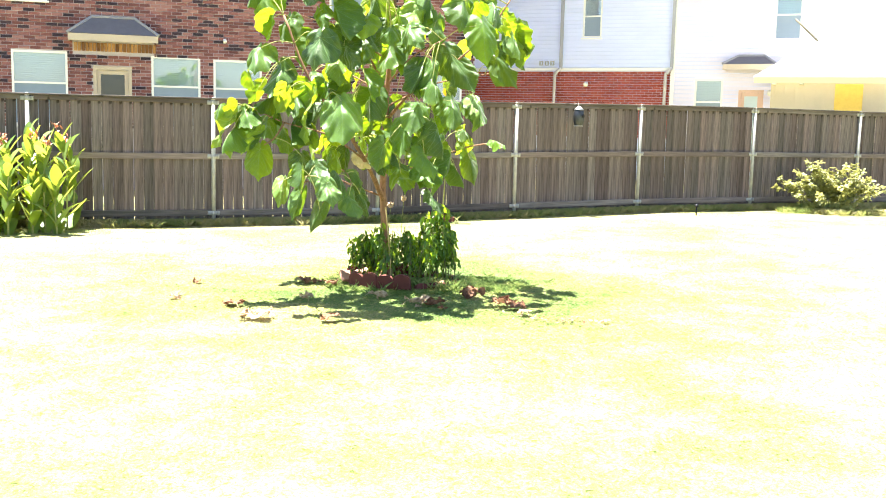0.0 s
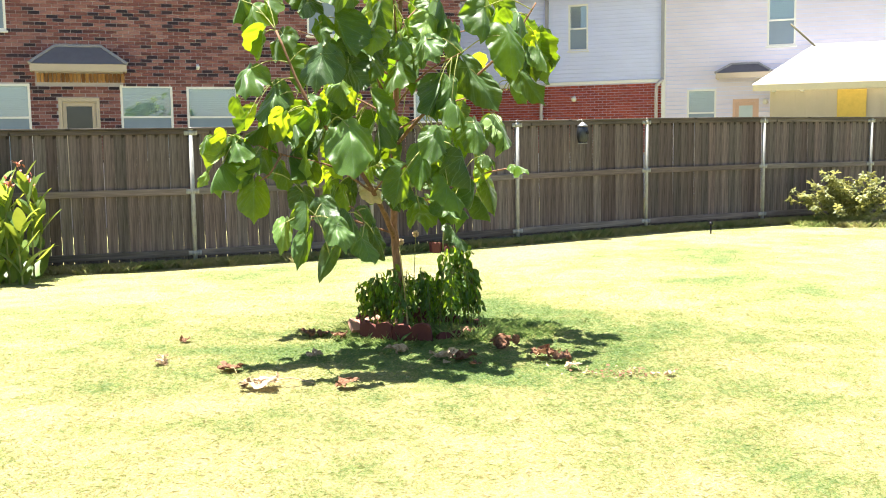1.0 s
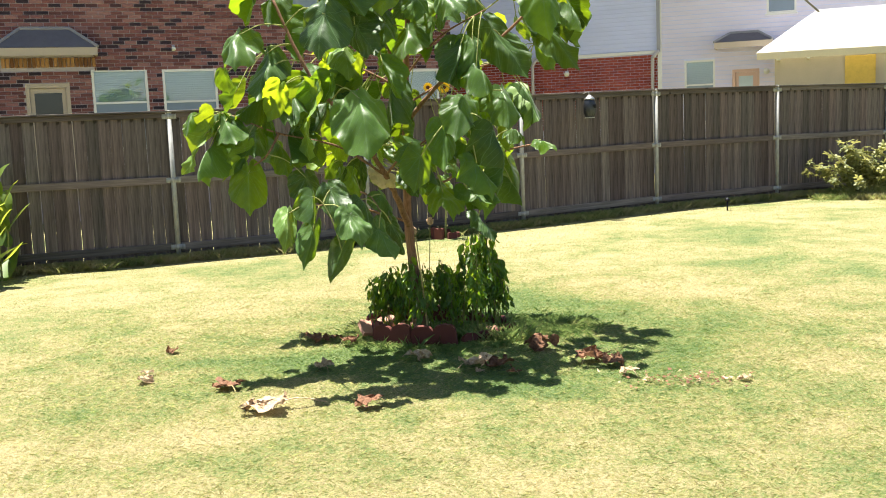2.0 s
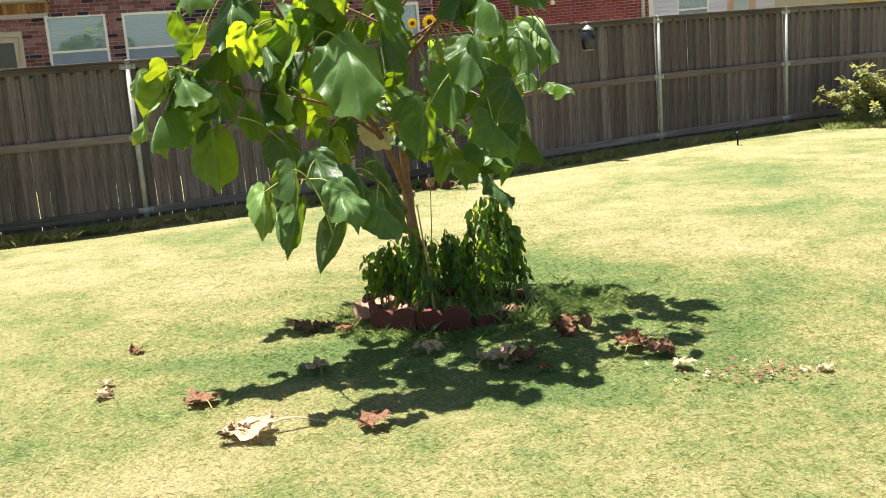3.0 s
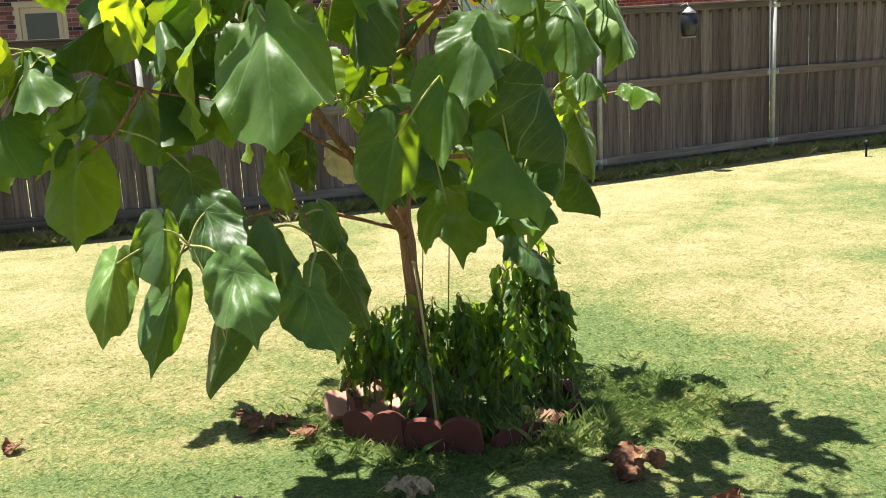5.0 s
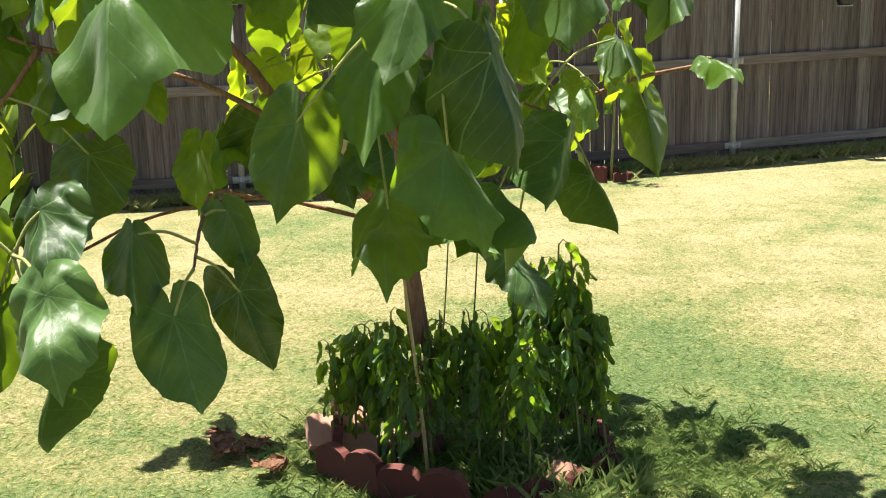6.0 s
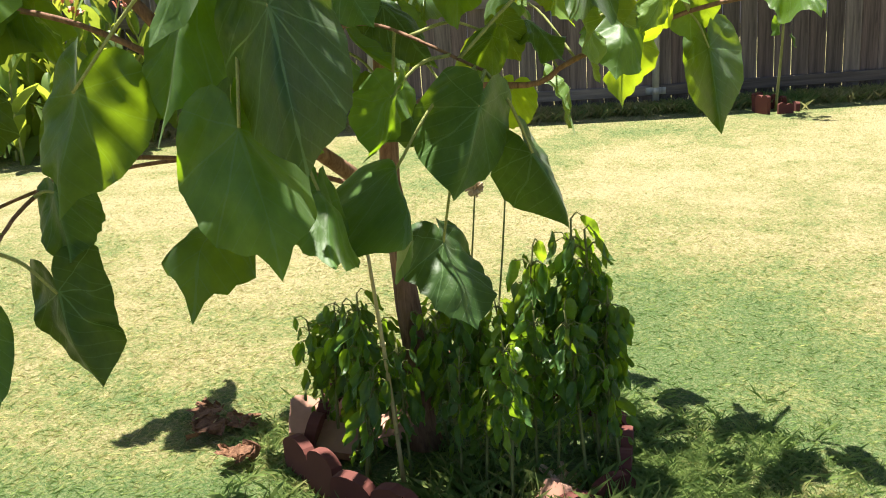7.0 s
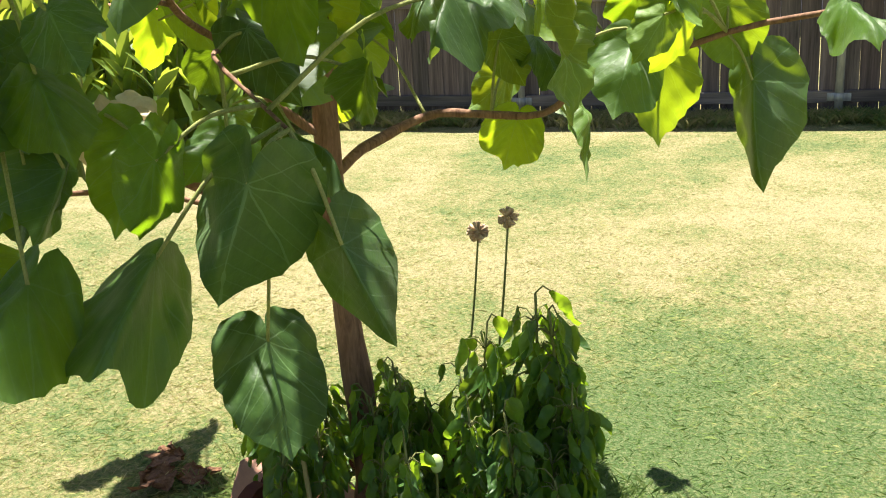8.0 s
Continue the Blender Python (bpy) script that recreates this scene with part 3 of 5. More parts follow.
def build_siding_house():
    at = Matrix.Translation((4.835, 26.837, 0.0)) @ Matrix.Rotation(math.atan2(-0.363, 0.932), 4, "Z")
    house = thing("siding_house", at, "two-storey house with pale siding above red brick", "house")
    X0, XC, X1 = -9.0, 0.13, 9.0
    up_a, up_b = (-2.36, -1.83, 3.86, 5.05, 4.43), (2.62, 3.28, 3.74, 4.98, 4.36)
    low = (0.72, 1.44, 1.25, 2.76, 2.17)
    door = (1.84, 2.46, 0.4, 2.5)
    holes = [up_a[:4], up_b[:4], low[:4], door]
    bm = bmesh.new()
    slab(bm, X0, X1, -0.3, 5.4, 0.002, 0.2, holes)
    box(bm, X0, X0 + 0.2, 0.2, 9, -0.3, 5.4)
    box(bm, X1 - 0.2, X1, 0.2, 9, -0.3, 5.4)
    wall = part("wall", bm, SIDING, house, "pale sided wall", False)
    siding_boards(wall, X0, XC - 0.05, 3.06, 5.35, SIDING, holes)
    siding_boards(wall, XC + 0.05, X1, 0.9, 5.35, BEIGE, holes)
    part("corner_trim", boxed(XC - 0.05, XC + 0.05, -0.04, 0.0, 0.3, 5.35), TRIM, house, "", False)
    part("belt_trim", boxed(X0, XC - 0.06, -0.05, -0.013, 2.98, 3.055), TRIM, house, "white band between brick and siding", False)
    r = random.Random(3)
    joined_bricks("bricks", list(brick_course(X0, XC - 0.05, 1.2, 2.97, [], r)), RED_BRICK, wall, "even red brickwork")
    bm = bmesh.new()
    gable_roof(bm, X0, X1, 0, 9, 5.5, 2.4, 0.35)
    part("roof", bm, m_paint("brown_shingle", (0.30, 0.20, 0.15), 0.9, 0.4, 8), house, "brown shingle roof", False)
    build_window(house, *up_a, label="narrow white-framed sash window")
    build_window(house, *up_b, label="white-framed sash window")
    build_window(house, *low, label="white-framed sash window with pale blind")
    # the door pane's pale blue reflection is painted as its colour
    build_door(house, *door, m_paint("salmon_trim", (0.62, 0.42, 0.33), 0.6, 0.15), "salmon-painted back door with a small pane", m_paint("reflection_glass", (0.50, 0.60, 0.64), 0.3, 0.2))
    hip_awning(house, 1.46, 2.78, 3.12, 3.34, 0.45, "dark hipped awning over the back door")
    downpipe(house, -2.93, 5.3, 3.02)
    downpipe(house, XC - 0.02, 5.3, 3.02)
    for x, z in ((-2.2, 2.62), (2.6, 2.42)):
        bm = bmesh.new()
        box(bm, -0.04, 0.04, -0.05, -0.013, -0.06, 0.06)
        tube(bm, [(0, -0.05, 0.03), (0.03, -0.17, -0.02)], [0.04, 0.07], 10)
        lamp = part("floodlight", bm, TRIM, house, "white outdoor floodlight")
        lamp.location = (x, 0, z)
    # vents by the band
    for k in range(3):
        bm = bmesh.new()
        slab(bm, -0.05, 0.05, -0.06, 0.06, -0.06, -0.02, [(-0.03, 0.03, -0.04, 0.04)])
        v = part("vent", bm, STEEL, house, "small grey wall vent", False)
        v.location = (-3.5 + 0.16 * k, 0, 3.18)


def build_shed():
    at = Matrix.Translation((8.586, 22.127, 0.0)) @ Matrix.Rotation(math.atan2(-0.363, 0.932), 4, "Z")
    shed = thing("shed", at, "tan garden shed with a bright white pitched roof", "shed")
    bm = bmesh.new()
    box(bm, -2.25, 0.20, 0.0, 0.1, -0.2, 2.62)
    wall = part("wall", bm, SHED_WALL, shed, "tan grooved panel wall", False)
    for a in ((-2.25, -2.15, 0.1, 3.2, -0.2, 2.62), (0.10, 0.20, 0.1, 3.2, -0.2, 2.62), (-2.15, 0.10, 3.1, 3.2, -0.2, 2.62)):
        part("wall", boxed(*a), SHED_WALL, shed, "", False)
    for k in range(12):
        x = -2.2 + 0.215 * k
        if not -0.9 < x < -0.33:
            part("batten", boxed(x, x + 0.03, -0.014, -0.001, 0.0, 2.6), SHED_WALL, wall, "", False)
    board = part("board", boxed(-0.9, -0.33, -0.035, -0.004, 1.15, 2.52, bevel=0.004), OSB, shed, "yellow chipboard sheet nailed to the shed wall", False)
    bm = bmesh.new()
    # gable ends left and right; the near slope faces the lawn
    v = [bm.verts.new(p) for p in ((-2.6, -0.35, 2.66), (0.4, -0.35, 2.66), (0.4, 1.6, 3.62), (-1.45, 1.6, 3.62), (0.4, 3.5, 2.66), (-2.6, 3.5, 2.66))]
    for f in ((0, 1, 2, 3), (3, 2, 4, 5), (0, 3, 5), (1, 4, 2)):
        bm.faces.new([v[i] for i in f])
    bmesh.ops.solidify(bm, geom=bm.faces[:], thickness=0.05)
    part("roof", bm, SHED_ROOF, shed, "sunlit white metal roof", False)
    # the fascia's cream tone paints in the sun that falls on it
    part("fascia", boxed(-2.58, 0.38, -0.37, -0.345, 2.52, 2.66), m_paint("sunlit_fascia", (0.80, 0.70, 0.46), 0.6, 0.15), shed, "", False)
    for x in (-2.2, -1.62):
        part("roof_bracket", boxed(x, x + 0.06, -0.33, 0.0, 2.5, 2.58), TRIM, shed, "", False)
    bm = bmesh.new()
    tube(bm, [(-1.95, 1.4, 4.08), (-1.35, 1.5, 3.5)], [0.022, 0.022], 8)
    part("pole", bm, m_paint("dark_pole", (0.15, 0.13, 0.08), 0.7, 0.3), shed, "thin leaning pole")


build_brick_house()
build_siding_house()
build_shed()

# ---------------------------------------------------------------- the young tree


def knotted(a, knots):
    for (p, r), (q, s) in zip(knots, knots[1:]):
        if a <= q:
            t = (a - p) / (q - p)
            t = t * t * (3 - 2 * t) if p else t
            return r + (s - r) * t
    return knots[-1][1]


def heart(a):
    """Radius of a broad heart-shaped leaf, by the angle from its tip."""
    return knotted(abs(a), ((0, 1.0), (6, 0.93), (15, 0.88), (28, 0.86), (42, 0.81), (52, 0.76), (64, 0.69), (90, 0.61), (120, 0.54), (145, 0.43), (160, 0.35), (172, 0.24), (180, 0.15)))


def shouldered(a):
    """A longer leaf with a drawn-out tip and blunt shoulders."""
    knots = ((0, 1.0), (5, 0.89), (12, 0.82), (25, 0.79), (38, 0.79), (47, 0.77), (58, 0.69), (75, 0.62), (92, 0.56), (120, 0.50), (145, 0.43), (160, 0.35), (172, 0.24), (180, 0.15))
    return knotted(abs(a), knots)


def leaf_mesh(name, material, seed, fold=0.25, droop=0.25, ripple=0.05, crumple=0.0, shape=heart, rings=13, segs=60, width=1.0):
    """A leaf whose stalk joins at the origin, tip at +y, upper side +z, one long from joint to tip."""
    r = random.Random(seed)
    ph = [r.uniform(0, 6.28) for _ in range(5)]
    skew = r.uniform(-0.08, 0.08)
    bm = bmesh.new()
    uv = bm.loops.layers.uv.new("UVMap")
    off = Vector((r.uniform(-50, 50), r.uniform(-50, 50), r.uniform(-50, 50)))

    def place(x, y):
        rad = math.hypot(x, y)
        z = -fold * (1 - 0.25 * smoothstep(0.2, 0.6, abs(x))) * (math.sqrt(x * x + 0.0016) - 0.04)
        z += droop * y * (1 - y) if y > 0 else 0.8 * droop * y
        ang = math.atan2(x, y)
        z += ripple * rad * rad * (math.sin(5 * ang + ph[0]) + 0.7 * math.sin(9 * ang + ph[1]))
        # the blade bulges between the ribs, and its margin curls down
        z += 0.065 * abs(math.sin(11 * (y - 0.75 * abs(x)) + ph[2])) * min(1, 2.2 * abs(x))
        z += 0.13 * rad * smoothstep(0.1, 0.4, rad) * abs(math.sin(ang * 180 / 37 / 2 * (1 + 0.06 * math.sin(ph[1] + ang))))
        z -= 0.16 * smoothstep(0.35, 0.65, rad) * (0.6 + 0.5 * math.sin(3 * ang + ph[4])) * abs(math.sin(ang))
        z += 0.17 * noise.noise(Vector((1.9 * x, 1.9 * y, 0)) + off)
        p = Vector((0.86 * width * x + skew * y * abs(y), y, z))
        if crumple:
            n = noise.noise_vector(Vector((2.6 * x, 2.6 * y, 0.3)) + off)
            m = noise.noise_vector(Vector((6.5 * x, 6.5 * y, 3.3)) + off)
            k = noise.noise_vector(Vector((13 * x, 13 * y, 7.3)) + off)
            p += crumple * rad * (1.0 * n + 0.45 * m + 0.22 * k)
        return p

    def edge(k):
        a = 360.0 * k / segs - 180.0
        rad = shape(a) * (1 + 0.03 * math.sin(3 * radians(a) + ph[3]) + 0.018 * r.uniform(-1, 1))
        return radians(a), rad

    rim = [edge(k) for k in range(segs)]
    mid = bm.verts.new(place(0, 0))
    grid, flat = [], {mid: (0, 0)}
    for j in range(1, rings + 1):
        ring = []
        for a, rad in rim:
            q = rad * (j / rings) ** 0.85
            x, y = q * math.sin(a), q * math.cos(a)
            v = bm.verts.new(place(x, y))
            flat[v] = (x, y)
            ring.append(v)
        grid.append(ring)
    for k in range(segs):
        n = (k + 1) % segs
        faces = [bm.faces.new((mid, grid[0][n], grid[0][k]))]
        for a, b in zip(grid, grid[1:]):
            faces.append(bm.faces.new((a[k], a[n], b[n], b[k])))
        for f in faces:
            for l in f.loops:
                l[uv].uv = flat[l.vert]
    return mesh_of(name, bm, material)


def seat(b, t, roll, wide=1.0):
    """Pose of a leaf from its joint, its tip and the turn of its face about its length."""
    b, t = Vector(b), Vector(t)
    way = (t - b).normalized()
    c = Vector((0, -1, 0.01))
    c = (c - way * c.dot(way)).normalized()
    n = Matrix.Rotation(radians(roll), 3, way) @ c
    x = way.cross(n)
    s = (t - b).length
    m = Matrix((x, way, n)).transposed().to_4x4()
    return Matrix.Translation(b) @ m @ Matrix.Diagonal((s * wide, s, s, 1))


TREE_AT = Vector((-0.68, 9.06, 0.0))
BRANCH_LINES = {
    "trunk": ((-0.66, 9.06, -0.03), (-0.69, 9.06, 0.45), (-0.715, 9.06, 0.95), (-0.70, 9.06, 1.6), (-0.655, 9.07, 2.3), (-0.60, 9.07, 3.0)),
    "left_limb": ((-0.715, 9.05, 0.78), (-0.77, 8.78, 0.98), (-0.83, 8.55, 1.16), (-0.98, 8.35, 1.45), (-1.25, 8.3, 1.8), (-1.5, 8.4, 2.35)),
    "left_twig": ((-0.83, 8.55, 1.16), (-1.1, 8.35, 1.36), (-1.45, 8.2, 1.46), (-1.72, 8.12, 1.58)),
    "low_limb": ((-0.71, 9.05, 0.80), (-0.95, 8.9, 0.90), (-1.10, 8.7, 0.97), (-1.28, 8.4, 0.97), (-1.34, 8.1, 0.93)),
    "right_limb": ((-0.71, 9.06, 0.97), (-0.72, 9.18, 1.01), (-0.71, 9.32, 1.04), (-0.67, 9.42, 1.06), (-0.56, 9.5, 1.05), (-0.44, 9.56, 1.05), (-0.33, 9.6, 1.12), (0.0, 9.68, 1.25), (0.25, 9.7, 1.3)),
    "front_twig": ((-0.71, 9.05, 1.06), (-0.75, 8.92, 1.18), (-0.65, 8.75, 1.31), (-0.50, 8.52, 1.42), (-0.3, 8.35, 1.6)),
    "upper_right_limb": ((-0.70, 9.06, 1.5), (-0.45, 8.85, 1.75), (-0.1, 8.65, 1.98), (0.2, 8.6, 2.25), (0.4, 8.65, 2.55)),
    "upper_left_limb": ((-0.69, 9.06, 1.75), (-0.8, 8.75, 2.0), (-0.98, 8.45, 2.3), (-1.1, 8.4, 2.6)),
    "near_twig": ((-0.65, 8.75, 1.31), (-0.40, 8.52, 1.33), (-0.12, 8.42, 1.25)),
    "high_twig": ((-0.50, 8.52, 1.42), (-0.40, 8.15, 1.50), (-0.32, 7.95, 1.54)),
    "low_twig": ((-1.34, 8.1, 0.93), (-1.26, 7.8, 1.03), (-1.12, 7.56, 1.06)),
    "inner_twig": ((-1.10, 8.7, 0.97), (-0.98, 8.2, 1.08), (-0.88, 7.92, 1.06), (-0.82, 7.75, 0.99)),
    "side_twig": ((-1.45, 8.2, 1.46), (-1.52, 8.12, 1.33), (-1.60, 8.08, 1.27)),
    "short_twig": ((-0.83, 8.55, 1.16), (-0.7, 8.35, 1.3), (-0.55, 8.2, 1.36)),
}
LATE_LEAVES = [
    (-0.52, 8.28, 1.18, -0.49, 8.19, 1.07, 264, 1.1),
    (-0.28, 8.17, 1.44, -0.22, 8.16, 1.36, 313, 1.3),
    (-0.33, 8.16, 1.35, -0.26, 8.15, 1.24, 296, 1.12),
    (-0.48, 8.66, 1.36, -0.38, 8.67, 1.22, 299, 0.81),
    (-0.38, 8.51, 1.2, -0.39, 8.42, 1.13, 331, 1.3),
    (-0.46, 8.15, 1.38, -0.39, 8.11, 1.23, 347, 0.73),
    (-0.57, 8.24, 1.19, -0.57, 8.17, 1.08, 330, 0.94),
    (-1, 8.18, 1.19, -0.99, 8.1, 1.03, 308, 0.64),
    (-0.24, 8.01, 1.49, -0.28, 8, 1.37, 337, 0.64),
    (-0.63, 8.5, 1.18, -0.6, 8.39, 1.02, 283, 0.96),
    (-0.68, 8.3, 1.15, -0.63, 8.23, 1.03, 311, 1.03),
    (-0.62, 8.27, 1.34, -0.55, 8.24, 1.21, 304, 1.18),
]
CROWN_LEAVES_A = [
    (-1.77, 8.11, 1.56, -1.69, 7.99, 1.37, 345, 0.93),
    (-1.58, 8.18, 1.49, -1.58, 7.99, 1.31, 336, 0.95),
    (-1.62, 8.03, 1.23, -1.62, 7.92, 0.97, 348, 0.91),
    (-1.48, 8.29, 1.41, -1.4, 8.19, 1.2, 325, 0.74),
    (-0.91, 7.74, 1.64, -0.85, 7.52, 1.32, 347, 0.96),
    (-1.29, 8.12, 1.19, -1.27, 8.06, 1.01, 337, 1.19),
    (-1.09, 7.63, 1.14, -1, 7.51, 0.98, 348, 0.91),
    (-1.18, 7.54, 1.11, -1.18, 7.49, 0.94, 330, 0.79),
    (-1.19, 7.57, 0.92, -1.26, 7.51, 0.7, 343, 0.6),
    (-1.03, 7.51, 0.81, -1.11, 7.58, 0.61, 354, 0.6),
    (-0.97, 7.45, 1.01, -0.89, 7.36, 0.83, 337, 0.96),
    (-0.83, 7.67, 0.91, -0.75, 7.59, 0.72, 316, 0.89),
]
CROWN_LEAVES_B = [
    (-0.77, 7.86, 0.91, -0.73, 7.89, 0.72, 332, 0.86),
    (-0.94, 7.72, 1.07, -0.88, 7.6, 0.94, 324, 0.87),
    (-0.83, 7.95, 1.08, -0.76, 7.91, 0.96, 322, 0.96),
    (-0.58, 7.8, 1.3, -0.63, 7.77, 1.08, 346, 0.95),
    (-0.46, 8.03, 1.07, -0.39, 7.8, 0.93, 340, 0.86),
    (-0.26, 7.81, 1.25, -0.17, 7.76, 1.02, 311, 0.88),
    (-0.16, 7.78, 1.43, -0.1, 7.76, 1.19, 327, 0.82),
    (-0.24, 8.24, 1.08, -0.14, 8.04, 0.96, 283, 0.77),
    (-0.08, 8.3, 1.2, -0.12, 8.26, 1.02, 326, 1.08),
    (-0.02, 8.41, 1.09, 0.03, 8.46, 0.93, 313, 0.83),
    (-0.24, 8.43, 0.88, -0.13, 8.37, 0.73, 292, 1.04),
    (-0.45, 8, 1.46, -0.47, 7.86, 1.2, 348, 0.7),
]
CROWN_LEAVES_C = [
    (-0.33, 7.94, 1.6, -0.39, 7.78, 1.38, 357, 0.97),
    (-0.31, 8.08, 1.08, -0.18, 7.89, 0.99, 282, 0.72),
    (0.06, 9.69, 1.14, 0.11, 9.69, 0.88, 349, 0.78),
    (-0.16, 9.52, 1.23, -0.16, 9.4, 1.08, 324, 1.17),
    (-0.26, 8.28, 1.22, -0.32, 8.28, 1.08, 298, 0.79),
    (-1.95, 8.08, 1.58, -1.97, 7.99, 1.45, 4, 0.62),
    (-1.84, 8.03, 1.4, -1.86, 7.86, 1.18, 23, 0.58),
    (-1.51, 8.28, 1.86, -1.57, 8.09, 1.64, 9, 0.87),
    (-1.8, 8.38, 1.84, -1.78, 8.44, 1.71, 190, 0.84),
    (-1.13, 8.23, 1.77, -1.23, 8.29, 1.62, 196, 0.94),
    (-1.49, 8.23, 1.68, -1.39, 8.13, 1.5, 26, 0.58),
    (-1.38, 8.28, 1.47, -1.36, 8.08, 1.26, 42, 0.58),
]
CROWN_LEAVES_D = [
    (-0.8, 8.28, 1.85, -0.68, 8.14, 1.62, 24, 0.58),
    (-0.23, 8.18, 1.82, -0.2, 7.98, 1.61, 343, 0.67),
    (-0.36, 8.33, 1.86, -0.35, 8.22, 1.66, 339, 0.76),
    (-1.1, 7.88, 2.13, -1.14, 7.8, 1.85, 9, 1.15),
    (-1.67, 8.28, 2.07, -1.68, 8.1, 1.83, 8, 0.92),
    (-1.51, 8.28, 1.95, -1.48, 8.13, 1.7, 12, 0.68),
    (-1.7, 8.58, 2.52, -1.69, 8.46, 2.26, 11, 0.82),
    (-1.79, 8.58, 2.6, -1.82, 8.48, 2.4, 8, 0.62),
    (-1.6, 8.58, 2.59, -1.52, 8.51, 2.41, 17, 0.79),
    (-1.47, 8.48, 2.34, -1.5, 8.36, 2.1, 12, 0.76),
    (-1.6, 8.48, 2.34, -1.7, 8.56, 2.14, 191, 0.79),
    (-1.01, 8.08, 2.37, -0.87, 8.01, 2.12, 21, 0.89),
]
CROWN_LEAVES_E = [
    (-1.15, 8.13, 2.36, -1.07, 7.95, 2.17, 17, 0.61),
    (-1.03, 8.18, 2.22, -1.01, 8.25, 2.07, 174, 1.15),
    (-1.25, 8.28, 2.54, -1.19, 8.17, 2.41, 353, 1.15),
    (-0.95, 8.13, 2.09, -0.81, 7.97, 1.88, 21, 0.86),
    (-0.79, 8.88, 2.55, -0.84, 8.83, 2.24, 18, 0.95),
    (-0.83, 8.88, 2.24, -0.86, 8.7, 2.06, 15, 0.74),
    (-0.54, 8.78, 2.42, -0.47, 8.89, 2.2, 156, 1.15),
    (-0.4, 8.98, 2.61, -0.45, 8.91, 2.45, 331, 1.07),
    (-0.32, 8.68, 2.57, -0.27, 8.48, 2.35, 337, 0.65),
    (-0.23, 8.58, 2.35, -0.26, 8.46, 2.09, 334, 0.97),
    (0.01, 8.28, 2.48, -0.02, 8.19, 2.2, 336, 1.06),
    (0.1, 8.48, 2.44, 0.06, 8.58, 2.23, 156, 0.85),
]
CROWN_LEAVES_F = [
    (0.16, 8.18, 2.27, 0.18, 8.13, 1.95, 339, 0.97),
    (0.25, 8.58, 2.47, 0.26, 8.41, 2.29, 342, 0.94),
    (0.43, 8.86, 2.27, 0.49, 8.73, 2.03, 324, 0.58),
    (0.29, 8.86, 2.04, 0.47, 8.78, 1.79, 341, 0.68),
    (-0.11, 8.58, 2.07, 0.12, 8.5, 1.77, 339, 0.83),
    (-0.32, 8.28, 1.95, -0.4, 8.14, 1.71, 333, 0.69),
    (-0.25, 8.28, 1.93, -0.28, 8.22, 1.63, 335, 0.74),
    (-0.48, 8.88, 2.16, -0.57, 8.82, 1.88, 317, 0.58),
    (0.1, 8.88, 1.7, 0.2, 8.73, 1.47, 339, 0.76),
    (-0.72, 8.83, 1.34, -0.48, 8.76, 1.2, 2, 0.58),
    (-0.82, 9.23, 1.26, -0.58, 9.14, 1.15, 18, 0.58),
    (-0.9, 8.94, 1.15, -0.79, 8.86, 1.07, 319, 0.83),
]
CROWN_LEAVES_G = [
    (-0.5, 9.62, 1.22, -0.34, 9.51, 1.12, 281, 0.58),
    (-0.68, 9.85, 1.3, -0.56, 9.78, 1.23, 304, 1.01),
    (-0.39, 9.96, 1.31, -0.46, 9.96, 1.22, 159, 1.15),
    (-0.85, 9.62, 1.37, -0.8, 9.5, 1.21, 336, 0.87),
    (-0.91, 9.4, 1.36, -0.87, 9.49, 1.24, 165, 0.58),
    (0.29, 9.62, 1.33, 0.39, 9.49, 1.24, 312, 0.71),
    (-0.57, 8.83, 1.13, -0.36, 8.8, 0.97, 256, 0.58),
    (-1.24, 9.17, 1.23, -1.3, 9.14, 1.11, 137, 1.15),
    (-1.74, 8.05, 1.54, -1.66, 7.89, 1.39, 347, 0.98),
    (-1.76, 8.13, 1.59, -1.73, 8.18, 1.52, 180, 0.86),
    (-1.55, 8.25, 1.68, -1.67, 8.05, 1.56, 18, 0.58),
    (-1.34, 8.2, 1.7, -1.32, 7.97, 1.52, 13, 0.58),
]
CROWN_LEAVES_H = [
    (-1.69, 8.2, 1.57, -1.7, 8.22, 1.51, 178, 1.07),
    (-1.5, 8.2, 1.53, -1.49, 8.25, 1.41, 184, 0.58),
    (-1.22, 8.15, 1.72, -1.29, 8.2, 1.55, 186, 0.84),
    (-1.31, 8.2, 1.56, -1.38, 8.22, 1.45, 188, 0.7),
    (-1.28, 8.35, 1.41, -1.23, 8.42, 1.24, 186, 0.88),
    (-1.11, 8.5, 1.18, -1.09, 8.37, 1.01, 7, 0.59),
    (-0.99, 8.55, 1.22, -1.02, 8.59, 1.02, 193, 0.82),
    (-0.07, 8.25, 1.67, -0.04, 8.11, 1.44, 340, 0.96),
    (-0.21, 8.5, 1.55, -0.24, 8.57, 1.31, 144, 0.58),
    (0.01, 8.7, 1.43, 0.05, 8.55, 1.33, 341, 0.72),
    (-0.22, 8.7, 1.29, -0.29, 8.73, 1.19, 158, 0.88),
    (-0.76, 8.5, 1.74, -0.76, 8.36, 1.48, 14, 0.72),
]
CROWN_LEAVES_I = [
    (-0.82, 8.9, 1.48, -0.9, 8.94, 1.33, 197, 0.81),
    (-0.73, 8.95, 1.5, -0.77, 8.99, 1.37, 197, 0.69),
    (-0.67, 9.2, 1.67, -0.64, 9.01, 1.51, 304, 0.58),
]
